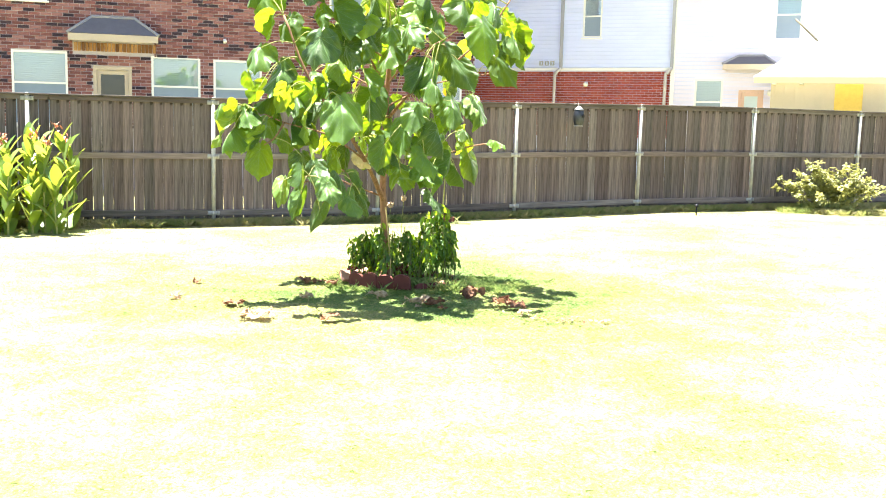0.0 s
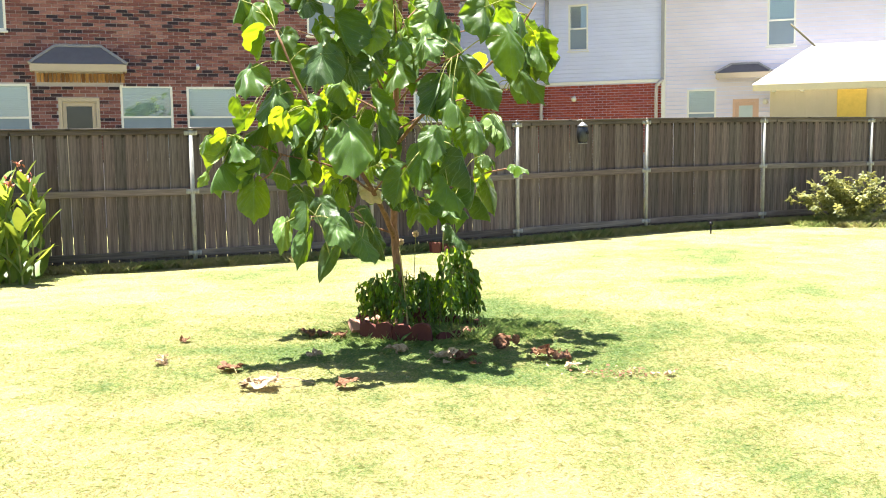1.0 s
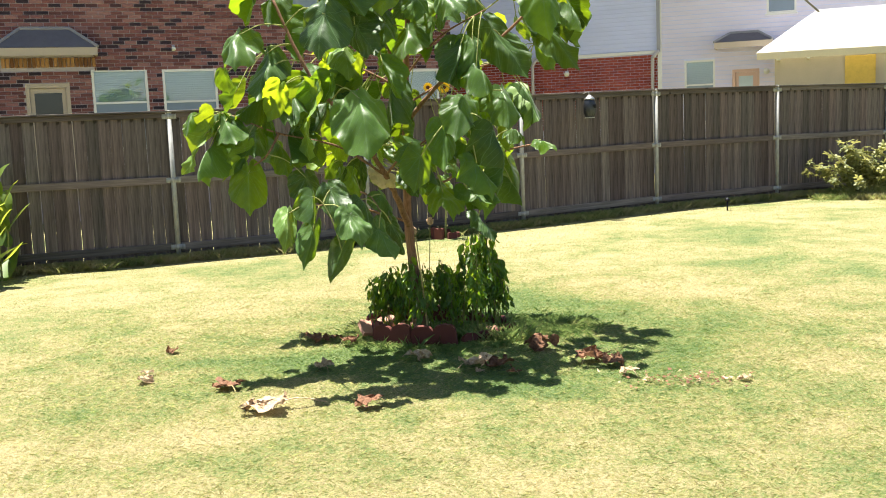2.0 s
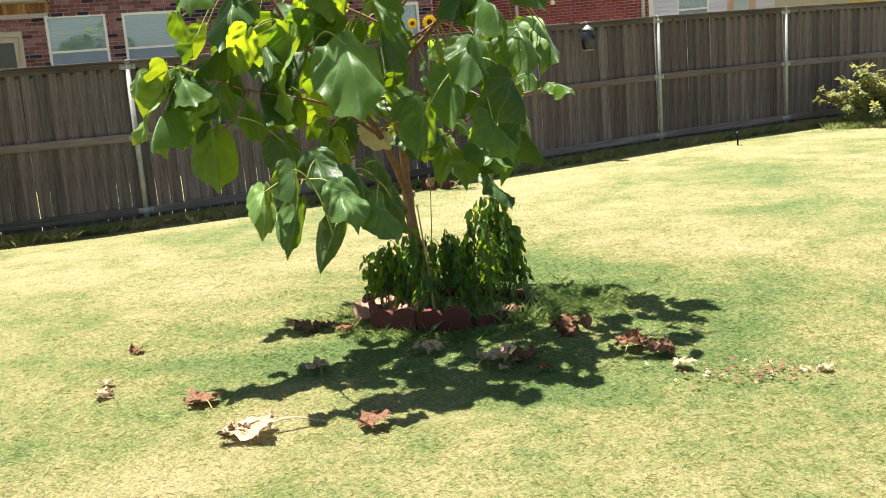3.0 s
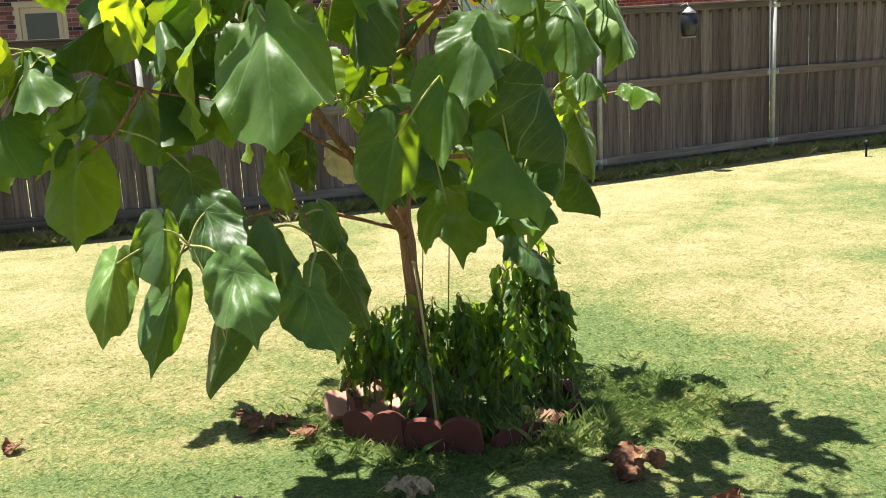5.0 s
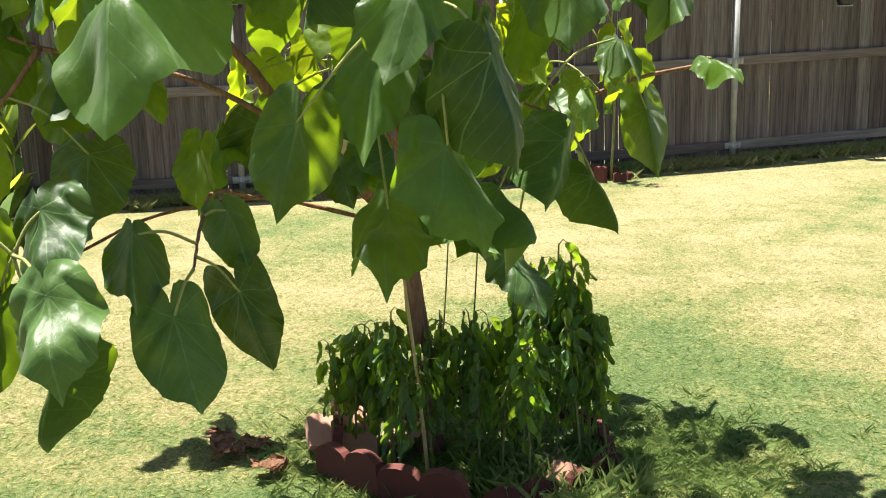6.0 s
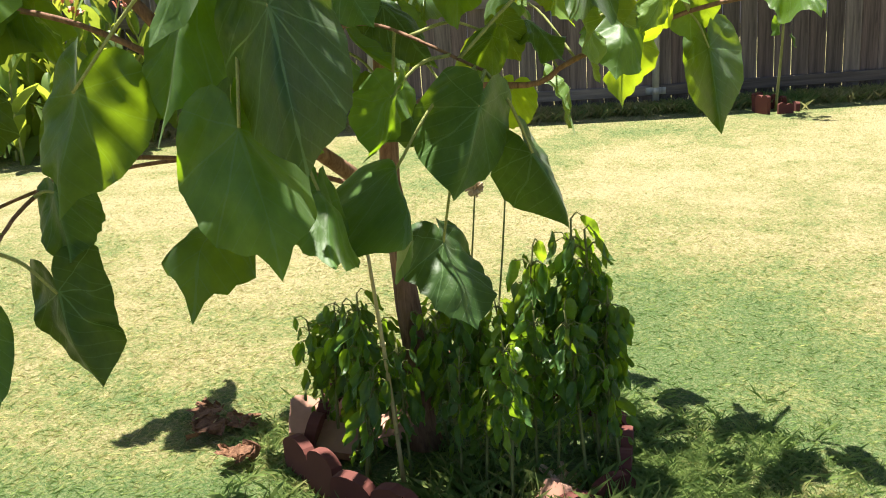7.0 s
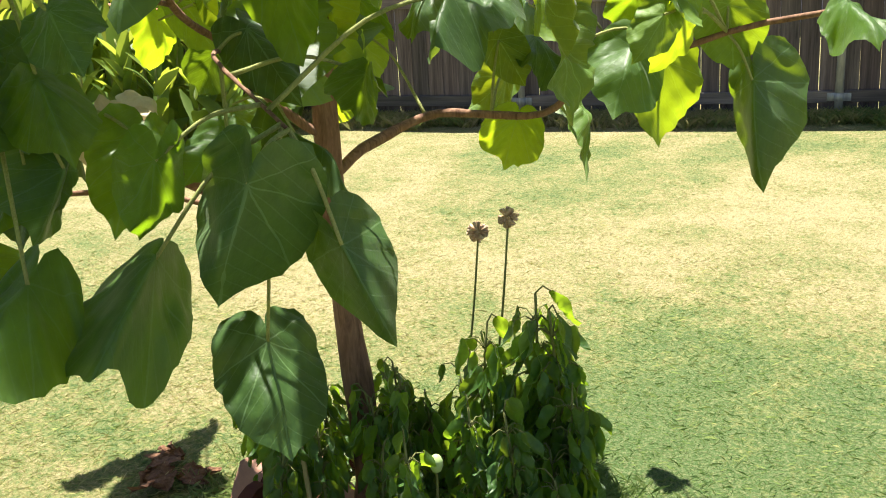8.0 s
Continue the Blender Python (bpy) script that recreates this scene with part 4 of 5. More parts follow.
BACKLIT_LEAVES_A = [
    (-1.32, 7.53, 1.02, -1.33, 7.41, 0.83, 343, 0.6),
    (-1.83, 8.08, 1.58, -1.92, 8.12, 1.4, 203, 0.58),
    (-1.88, 8.06, 1.46, -2.04, 8.09, 1.24, 222, 0.58),
    (-0.55, 9.6, 1.02, -0.6, 9.59, 0.87, 149, 1.15),
    (-0.21, 9.79, 1.16, -0.23, 9.82, 0.93, 129, 0.73),
    (-0.44, 9.74, 1.03, -0.35, 9.61, 0.87, 254, 0.58),
    (-0.71, 9.79, 1.11, -0.83, 9.75, 1.01, 187, 1.06),
    (-0.41, 9.62, 1.34, -0.36, 9.51, 1.25, 285, 0.75),
    (0, 9.68, 1.31, 0.01, 9.72, 1.16, 155, 1.15),
    (-1.42, 8.1, 1.72, -1.51, 8.14, 1.54, 183, 0.81),
    (-1.64, 8.08, 1.38, -1.79, 8.08, 1.19, 197, 0.58),
    (-1.23, 8.1, 1.64, -1.34, 8.15, 1.25, 228, 0.58),
]
BACKLIT_LEAVES_B = [
    (0.15, 8.9, 1.67, 0.11, 8.76, 1.42, 321, 0.58),
]


def build_tree():
    tree = thing("young_tree", TREE_AT, "young broad-leaved tree with large drooping heart-shaped leaves", "tree")
    lines = []
    radii = {"trunk": (0.042, 0.014), "left_limb": (0.023, 0.008), "right_limb": (0.015, 0.006), "upper_right_limb": (0.016, 0.006), "upper_left_limb": (0.014, 0.006), "front_twig": (0.011, 0.005), "near_twig": (0.005, 0.003), "high_twig": (0.005, 0.003), "low_twig": (0.006, 0.003), "inner_twig": (0.007, 0.003)}
    # the upper limbs leave the trunk in turn, each higher and shorter
    upper = {}
    for k in range(13):
        a, z, o = 2.4 * k + 0.5, 1.62 + 0.1 * k, 1.05 - 0.045 * k
        c, d = math.cos(a), math.sin(a)
        x, y = -0.70 + 0.045 * (z - 1.6), 9.06
        upper["upper_limb_%d" % k] = ((x, y, z), (x + 0.45 * o * c, y + 0.45 * o * d, z + 0.22), (x + o * c, y + o * d, z + 0.34))
    for key, pts in {**BRANCH_LINES, **upper}.items():
        r0, r1 = radii.get(key, (0.009, 0.004))
        line, rad = sweep(pts, r0, r1, 26)
        rr = random.Random(key)
        line = [p + Vector((rr.uniform(-1, 1), rr.uniform(-1, 1), 0)) * 0.25 * r for p, r in zip(line, rad)]
        rad = [r * rr.uniform(0.9, 1.12) for r in rad]
        if key == "trunk":
            rad[0] *= 1.5
            rad[1] *= 1.15
        bm = bmesh.new()
        tube(bm, [p - TREE_AT for p in line], rad, 12 if key == "trunk" else 8)
        part("trunk" if key == "trunk" else "branch", bm, BARK, tree, "slender red-brown trunk" if key == "trunk" else "")
        lines += line if key != "trunk" else line[9:]
    shapes = [leaf_mesh("leaf", LEAF, 40 + k, 0.55 + 0.30 * (k % 4), 0.22 + 0.12 * (k % 3), 0.06 + 0.04 * (k % 3), shape=shouldered if k % 5 in (1, 3, 4) else heart) for k in range(20)]
    backlit_shapes = [leaf_mesh("leaf", BACKLIT_LEAF, 70 + k, 0.3 + 0.25 * (k % 3), 0.3 + 0.15 * (k % 3), 0.09, shape=shouldered if k % 2 else heart) for k in range(6)]
    r = random.Random(8)
    crown = LATE_LEAVES + CROWN_LEAVES_A + CROWN_LEAVES_B + CROWN_LEAVES_C + CROWN_LEAVES_D + CROWN_LEAVES_E + CROWN_LEAVES_F + CROWN_LEAVES_G + CROWN_LEAVES_H + CROWN_LEAVES_I
    # rows whose leaves take the backlit yellow-green
    young = BACKLIT_LEAVES_A + BACKLIT_LEAVES_B
    # the back and the top of the crown, which the front leaves hide
    top = []
    while len(top) < 94:
        u = Vector((r.uniform(-1, 1), r.uniform(-1, 1), r.uniform(-1, 1)))
        if not 0.2 < u.length < 1:
            continue
        if len(top) < 20:
            # low behind the trunk
            b = Vector((-0.55 + 0.75 * u.x, 9.6 + 0.35 * u.y, 1.85 + 0.5 * u.z))
        elif len(top) < 36:
            # out on the upper right limb
            b = Vector((0.28 + 0.22 * u.x, 9.1 + 0.35 * u.y, 2.25 + 0.3 * u.z))
        elif len(top) < 54:
            # high on the near side
            b = Vector((-1.05 + 0.45 * u.x, 8.3 + 0.5 * u.y, 2.75 + 0.18 * u.z))
        elif len(top) < 70 and len(top) >= 54 and len(top) % 2:
            # the middle of the near side
            b = Vector((-0.6 + 0.5 * u.x, 8.2 + 0.4 * u.y, 2.2 + 0.3 * u.z))
        elif len(top) < 66:
            # low at the back of the left limb
            b = Vector((-1.72 + 0.2 * u.x, 9.2 + 0.25 * u.y, 1.75 + 0.3 * u.z))
        elif len(top) < 86:
            b = Vector((-0.60 + 1.05 * u.x, 9.2 + 0.85 * u.y, 2.2 + 0.75 * u.z))
        else:
            b = Vector((-0.55 + 0.85 * u.x, 9.10 + 0.75 * u.y, 2.92 + 0.42 * u.z))
        if b.z < 1.38 or (b.y < 8.75 and b.z < 1.95) or (b.x > 0.1 and b.z < 1.8) or (-0.68 < b.x < -0.38 and b.z < 2.2):
            continue
        a = math.atan2(b.y - 9.06, b.x + 0.68) + r.uniform(-0.5, 0.5)
        o = r.uniform(0.14, 0.25) if b.z < 2.5 else r.uniform(0.19, 0.29)
        t = b + Vector((0.6 * o * math.cos(a), 0.6 * o * math.sin(a), -0.8 * o))
        top.append((*b, *t, math.degrees(a) + 90 + r.uniform(-30, 30), 1.0))
    for _ in range(9):
        b = Vector((r.uniform(-1.15, -0.35), r.uniform(8.45, 9.0), r.uniform(2.0, 2.6)))
        a, o = r.uniform(3.4, 6.0), r.uniform(0.20, 0.28)
        top.append((*b, *(b + Vector((0.6 * o * math.cos(a), 0.6 * o * math.sin(a), -0.8 * o))), math.degrees(a) + 90 + r.uniform(-30, 30), 1.0))
    for _ in range(13):
        b = Vector((r.uniform(-1.4, -0.9), r.uniform(8.4, 8.85), r.uniform(1.6, 2.2)))
        a, o = r.uniform(2.6, 5.2), r.uniform(0.20, 0.27)
        top.append((*b, *(b + Vector((0.6 * o * math.cos(a), 0.6 * o * math.sin(a), -0.8 * o))), math.degrees(a) + 90 + r.uniform(-30, 30), 1.0))
    # more leaves behind the trunk, in the painted backlit colour
    for _ in range(30):
        b = Vector((r.uniform(-1.5, 0.05), r.uniform(9.0, 9.7), r.uniform(1.2, 1.62)))
        a, o = r.uniform(0, 6.28), r.uniform(0.12, 0.19)
        young.append((*b, *(b + Vector((0.5 * o * math.cos(a), 0.5 * o * math.sin(a), -0.85 * o))), math.degrees(a) + 90 + r.uniform(-30, 30), 0.9))
    for i, row in enumerate(crown + young + top):
        b, t = Vector(row[:3]), Vector(row[3:6])
        lighter = len(crown) <= i < len(crown) + len(young) or (i >= len(crown) + len(young) and i % 3 == 0)
        leaf = part("leaf", r.choice(backlit_shapes if lighter else shapes), LEAF, tree, "yellow-green leaf coloured as if backlit" if lighter else "")
        leaf.matrix_world = seat(b, t, row[6], (0.85 if i < len(crown) else 0.9) * row[7])
        # the stalk runs back to the nearest wood above or level with the joint
        near = min(lines, key=lambda p: (p - b).length + 0.6 * max(0.0, b.z + 0.02 - p.z))
        way = near - b
        mid = (b + near) / 2 + Vector((0, 0, 0.12 * way.length))
        pts, rad = sweep([near, mid, b], 0.0042 + 0.003 * max(0.0, way.length - 0.3), 0.003, 10)
        bm = bmesh.new()
        inv = leaf.matrix_world.inverted()
        tube(bm, pts, rad, 6)
        for v in bm.verts:
            v.co = inv @ v.co
        part("leaf_stalk", bm, TWIG, leaf)
    pale = [leaf_mesh("withered_leaf", PALE_LEAF, 800 + k, 0.5, 0.4, 0.12, 0.14) for k in range(3)]
    for k, (b, t, roll) in enumerate((((-0.92, 8.66, 1.20), (-0.845, 8.68, 1.155), 300), ((-0.87, 8.55, 1.17), (-0.78, 8.58, 1.08), 325), ((-0.84, 8.62, 1.17), (-0.77, 8.63, 1.11), 310))):
        w = part("withered_leaf", pale[k], PALE_LEAF, tree, "pale withered leaf")
        w.matrix_world = seat(b, t, roll)


build_tree()

# ---------------------------------------------------------------- the bed below the tree
BED = Vector((-0.52, 9.05, 0.0))


def limp_leaf(seed):
    """A narrow pointed leaf, one long, that folds, twists and curls as it hangs."""
    r = random.Random(seed)
    bm = bmesh.new()
    uv = bm.loops.layers.uv.new("UVMap")
    turn, curl, fold, wide = r.uniform(-1.8, 1.8), r.uniform(0.3, 1.1), r.uniform(0.4, 1.2), r.uniform(0.15, 0.25)
    n, rows = 8, []
    for i in range(n + 1):
        q = i / n
        w = wide * (math.sin(math.pi * min(1.0, 0.06 + 0.94 * q) ** 0.75) ** 0.9 if q < 1 else 0.0) + 0.004
        a = turn * q * q
        row = []
        for k in (-1, -0.5, 0, 0.5, 1):
            x = k * w
            z = -fold * abs(x) + 0.05 * math.sin(9 * q + 3 * k + seed)
            x, z = x * math.cos(a) - z * math.sin(a), x * math.sin(a) + z * math.cos(a)
            row.append(bm.verts.new((x + 0.12 * turn * q * q, q * (1 - 0.25 * curl * q), z - curl * 0.45 * q ** 3)))
        rows.append(row)
    for i, (a, b) in enumerate(zip(rows, rows[1:])):
        for k in range(4):
            f = bm.faces.new((a[k], a[k + 1], b[k + 1], b[k]))
            for l in f.loops:
                l[uv].uv = (l.vert.co.x, l.vert.co.y)
    return mesh_of("leaf", bm, WILT)


def build_wilted_plants():
    """Upright stems whose leaves hang limp."""
    shapes = [limp_leaf(90 + k) for k in range(10)]
    r = random.Random(21)
    protos = []
    for k in range(7):
        h = 0.30 + 0.045 * k
        at = Vector((40, 0, 0))
        plant = thing("wilted_plant", at, "wilted leafy plant with limp dark green leaves in the bed", "plant", "plants in the bed")
        lean = Vector((r.uniform(-0.05, 0.05), r.uniform(-0.05, 0.05), 0))
        pts, rad = sweep([(0, 0, -0.01), lean * 0.4 + Vector((0, 0, h * 0.5)), lean + Vector((0, 0, h))], 0.005, 0.0025, 10)
        bm = bmesh.new()
        tube(bm, pts, rad, 6)
        part("stem", bm, STEM, plant)
        n = 24 + 4 * k
        for i in range(n):
            q = 0.48 + 0.52 * i / (n - 1) if r.random() < 0.93 else r.uniform(0.15, 0.4)
            p = pts[min(len(pts) - 1, int(q * (len(pts) - 1)))]
            a = 2.4 * i + r.uniform(-0.4, 0.4)
            out = Vector((math.cos(a), math.sin(a), 0))
            size = r.uniform(0.045, 0.090) * (1.0 if q > 0.5 else 0.7)
            b = p + out * r.uniform(0.012, 0.045) + Vector((0, 0, r.uniform(0.0, 0.03)))
            t = b + out * size * r.uniform(-0.05, 0.6) + Vector((0, 0, -size))
            m = seat(b, t, math.degrees(a) + 90 + r.uniform(-60, 60), r.uniform(0.8, 1.15))
            leaf = part("leaf", r.choice(shapes), WILT, plant)
            leaf.matrix_local = m
            bm = bmesh.new()
            tube(bm, [p, (p + b) / 2 + Vector((0, 0, 0.012)), b], [0.0018, 0.0016, 0.0014], 5)
            inv = m.inverted()
            for v in bm.verts:
                v.co = inv @ v.co
            part("leaf_stalk", bm, STEM, leaf)
        protos.append(plant)
    spots = []
    while len(spots) < 28:
        a, d = r.uniform(0, 6.28), math.sqrt(r.random())
        x, y = BED.x + 0.42 * d * math.cos(a), BED.y + 0.36 * d * math.sin(a)
        if (Vector((x, y, 0)) - Vector((-0.67, 9.06, 0))).length > 0.07 and all((x - p) ** 2 + (y - q) ** 2 > 0.0035 for p, q, _ in spots):
            tall = 0.38 + 0.36 * smoothstep(-0.6, -0.1, x) + r.uniform(-0.38, 0.34)
            spots.append((x, y, tall))
    spots += [(-0.15, 9.22, 1.3), (-0.22, 9.2, 1.15), (-0.36, 9.1, 1.25), (-0.10, 9.12, 0.7), (-0.03, 9.05, 0.3), (-0.96, 8.97, 0.55), (-0.90, 8.93, 0.45), (-0.93, 9.03, 0.6), (-0.28, 9.16, 0.95), (-0.08, 9.18, 0.9)]
    for i, (x, y, tall) in enumerate(spots):
        k = min(6, max(0, int(tall * 6)))
        s = r.uniform(0.92, 1.12) * (1.17 if tall > 1 else 1.0)
        m = Matrix.Translation((x, y, 0.01)) @ Matrix.Rotation(r.uniform(0, 6.28), 4, "Z") @ Matrix.Rotation(r.uniform(-0.06, 0.06), 4, "X")
        if i < len(protos):
            # the first stand where they were made for
            k = i
            m2 = m
            protos[i].matrix_world = m2
            continue
        c = copy_thing(protos[k], m)
        c.scale = (s, s, s)


def scallop(w, h, t, seed):
    """One edging piece: an upright slab with two worn round lobes on top, on the ground."""
    bm = bmesh.new()
    r = random.Random(seed)
    n = 10
    prof = [(-w / 2, 0.0), (-w / 2, h * 0.4)]
    for c, up in ((-w / 4, r.uniform(-0.012, 0.012)), (w / 4, r.uniform(-0.012, 0.012))):
        prof += [(c - w / 4 * math.cos(math.pi * i / n), h + up - w * 0.17 * (1 - math.sin(math.pi * i / n) ** 0.8)) for i in range(n + 1) if c < 0 or i]
    prof += [(w / 2, h * 0.4), (w / 2, 0.0)]
    prof = [(x + r.uniform(-0.0025, 0.0025), z + (r.uniform(-0.003, 0.003) if z else 0)) for x, z in prof]
    f = [bm.verts.new((x, -t / 2, z)) for x, z in prof]
    b = [bm.verts.new((x + r.uniform(-0.002, 0.002), t / 2, z)) for x, z in prof]
    bm.faces.new(f)
    bm.faces.new(b[::-1])
    for i in range(len(prof)):
        j = (i + 1) % len(prof)
        bm.faces.new((f[j], f[i], b[i], b[j]))
    bmesh.ops.bevel(bm, geom=[e for e in bm.edges if len(e.link_faces) == 2 and e.calc_face_angle(0) > 1.0], offset=0.005, segments=1, affect="EDGES")
    bmesh.ops.triangulate(bm, faces=[q for q in bm.faces if len(q.verts) > 4])
    return bm


def edging_ring(centre, rx, ry, n, size, label, group, start=0.0, sink=0.03):
    meshes = [mesh_of("edging_stone", scallop(size * (0.92 + 0.05 * k), 0.165 + 0.008 * k, 0.034, k), TERRACOTTA, False) for k in range(4)]
    r = random.Random(n)
    for k in range(n):
        a = start + 2 * math.pi * k / n
        x, y = centre[0] + rx * math.cos(a), centre[1] + ry * math.sin(a)
        turn = math.atan2(ry * math.cos(a), -rx * math.sin(a))
        low = smoothstep(-0.1, 0.4, math.cos(a))
        ob = new("edging_stone", meshes[k % 4])
        ob.matrix_world = Matrix.Translation((x, y, ground_z(x, y) - sink - r.uniform(0, 0.02) - 0.06 * low)) @ Matrix.Rotation(turn + r.uniform(-0.2, 0.2), 4, "Z") @ Matrix.Rotation(r.uniform(-0.25, 0.15), 4, "X") @ Matrix.Rotation(r.uniform(-0.1, 0.1), 4, "Y")
        tagged(ob, label, "edging stone", group)


def build_fallen_edging():
    """Edging pieces that lie tipped over against the ring."""
    for k, (x, y, z, rx, ry, rz) in enumerate(((-0.99, 8.93, 0.03, -52, 9, 34), (-0.93, 9.02, 0.03, -50, -14, -24), (-0.88, 8.84, 0.03, -72, 8, 18), (-0.78, 8.97, 0.03, -58, -12, -34), (-0.20, 8.83, -0.04, -30, 12, -38))):
        # the direct sun on these pieces is put into their pale colour
        ob = new("edging_stone", mesh_of("edging_stone", scallop(0.16 if k < 4 else 0.09, 0.13, 0.030, 10 + k), SUNLIT_TERRACOTTA, False))
        ob.matrix_world = pose(x, y, z, rx, ry, rz)
        tagged(ob, "terracotta edging stone lying tipped in the bed, coloured pale as if sunlit", "edging stone", "edging round the tree")


def build_seed_heads():
    for x, y, z in ((-0.57, 9.57, 0.74), (-0.70, 9.60, 0.67)):
        head = thing("seed_head", (x, y, 0), "dry brown flower head on a thin stalk", "flower", "dry flower heads")
        bm = bmesh.new()
        pts, rad = sweep([(-0.04, -0.1, 0.0), (-0.015, -0.03, z * 0.6), (0, 0, z)], 0.004, 0.003, 8)
        tube(bm, pts, rad, 6)
        part("stalk", bm, STEM, head)
        bm = bmesh.new()
        r = random.Random(int(100 * z))
        for _ in range(60):
            u = Vector((r.gauss(0, 1), r.gauss(0, 1), r.gauss(0, 1))).normalized()
            tube(bm, [Vector((0, 0, z + 0.012)) + u * 0.006, Vector((0, 0, z + 0.012)) + u * r.uniform(0.024, 0.034)], [0.0035, 0.005], 4)
        part("seed_ball", bm, HUSK, head, "spiky dry brown seeds")


def build_cane():
    bm = bmesh.new()
    pts, rad = sweep([(-0.60, 8.80, 0.0), (-0.625, 8.80, 0.35), (-0.66, 8.80, 0.72)], 0.007, 0.005, 8)
    tube(bm, pts, rad, 8)
    for p in pts[2::3]:
        tube(bm, [p - Vector((0, 0, 0.004)), p + Vector((0, 0, 0.004))], [0.0085, 0.0085], 8)
    tagged(new("cane", mesh_of("cane", bm, CANE)), "thin dry cane leaning by the trunk", "cane")


def build_bud():
    """One pale green bud among the wilted leaves."""
    x, y, z = -0.253, 8.847, 0.443
    bud = thing("flower_bud", (x, y, 0), "pale green flower bud on a thin stem in the bed", "flower")
    bm = bmesh.new()
    pts, rad = sweep([(-0.05, 0.05, -0.01), (-0.03, 0.03, z * 0.6), (0, 0, z)], 0.004, 0.003, 8)
    tube(bm, pts, rad, 6)
    part("stem", bm, STEM, bud)
    bm = bmesh.new()
    tube(bm, [(0, 0, z + h) for h in (-0.022, -0.017, -0.006, 0.006, 0.016, 0.021)], [0.003, 0.010, 0.0145, 0.0145, 0.010, 0.003], 14)
    part("bud", bm, m_paint("pale_bud", (0.42, 0.55, 0.22), 0.5, 0.2, 30), bud, "pale green oval bud")


build_wilted_plants()
build_bud()
edging_ring(BED, 0.49, 0.46, 10, 0.285, "dark red scalloped terracotta edging stone set in the lawn", "edging round the tree", 0.25)
build_fallen_edging()
build_seed_heads()
build_cane()

# ---------------------------------------------------------------- fallen leaves


def fallen_leaf(x, y, size, turn, pale=False, stalk=1.0, flat=0.62, crumple=0.6, seed=0, label="crumpled dry brown leaf lying on the lawn"):
    me = leaf_mesh("fallen_leaf", PALE_DRY if pale else DRY, seed, -0.35, -0.55, 0.3, crumple, rings=9, segs=48)
    low = min((v.co.z for v in me.vertices))
    ob = new("fallen_leaf", me)
    ob.matrix_world = Matrix.Translation((x, y, ground_z(x, y) + 0.010 - low * size * flat * 0.85)) @ Matrix.Rotation(radians(turn), 4, "Z") @ Matrix.Diagonal((0.85 * size, 0.85 * size, size * flat, 1))
    bm = bmesh.new()
    pts, rad = sweep([(0, 0, 0), (0.12 * stalk, -0.35 * stalk, 0.1), (0.2 * stalk, -0.75 * stalk, low + 0.1)], 0.022 * stalk, 0.018 * stalk, 8)
    tube(bm, pts, rad, 6)
    part("leaf_stalk", bm, PALE_DRY if pale else CANE, ob)
    tagged(ob, label, "leaf", "fallen leaves")


FALLEN = [(-1.39, 7.21, 0.21, 95, 1), (-1.74, 7.66, 0.16, 20, 0), (-2.30, 7.93, 0.10, 200, 1), (-2.32, 8.68, 0.08, 90, 0), (-1.23, 8.04, 0.11, 10, 1), (-0.69, 8.23, 0.13, 250, 1), (-0.35, 7.94, 0.15, 300, 1), (-0.13, 7.95, 0.155, 100, 0), (-0.28, 7.80, 0.05, 45, 1), (0.16, 8.40, 0.165, 130, 0), (0.37, 7.96, 0.165, 320, 0), (0.56, 7.60, 0.11, 15, 1), (-0.87, 7.20, 0.13, 80, 0)]
for i, (x, y, size, turn, pale) in enumerate(FALLEN):
    fallen_leaf(x, y, size, turn, bool(pale), 2.0 if i == 0 else 1.0, 0.42 if i in (0, 1, 12) else 0.62, seed=300 + i, label="curled pale tan dry leaf lying on the lawn" if pale else "crumpled red-brown dry leaf lying on the lawn")
for i, (x, y, size, turn, pale) in enumerate([(-1.41, 8.92, 0.125, 40, 0), (-1.35, 8.88, 0.115, 170, 0), (-1.31, 8.94, 0.10, 280, 0), (-2.32, 8.08, 0.07, 60, 1), (-0.19, 8.97, 0.09, 220, 1), (1.18, 7.43, 0.06, 70, 1), (0.52, 7.9, 0.12, 200, 0), (-0.08, 7.74, 0.07, 10, 0), (-1.16, 8.72, 0.10, 300, 0)]):
    fallen_leaf(x, y, size, turn, bool(pale), flat=0.4 if i < 3 else 0.62, seed=340 + i, label="withered brown leaf on the lawn by the bed")


def build_leaf_crumbs(name, material, label, n, seed):
    """Broken bits of dry leaf strewn in one patch."""
    r = random.Random(seed)
    verts, faces = [], []
    for _ in range(n):
        x, y = r.gauss(0.82, 0.19), r.gauss(7.47, 0.085)
        s = r.uniform(0.003, 0.016)
        a = r.uniform(0, 6.28)
        k = len(verts)
        z = ground_z(x, y) + r.uniform(0.012, 0.03)
        for j in range(4):
            q = a + j * 1.57 + r.uniform(-0.4, 0.4)
            verts.append((x + s * math.cos(q) * r.uniform(0.6, 1.3), y + s * math.sin(q) * r.uniform(0.6, 1.3), z + r.uniform(-0.5, 0.9) * s))
        faces += [(k, k + 1, k + 2), (k, k + 2, k + 3)]
    me = bpy.data.meshes.new(name)
    me.from_pydata(verts, [], faces)
    me.materials.append(material)
    tagged(new(name, me), label, "leaf litter", kind="stuff")


build_leaf_crumbs("leaf_crumbs", DRY, "broken bits of brown dry leaf strewn on the lawn", 130, 77)
build_leaf_crumbs("pale_leaf_crumbs", PALE_DRY, "broken bits of pale dry leaf strewn on the lawn", 45, 78)

# ---------------------------------------------------------------- along the fence


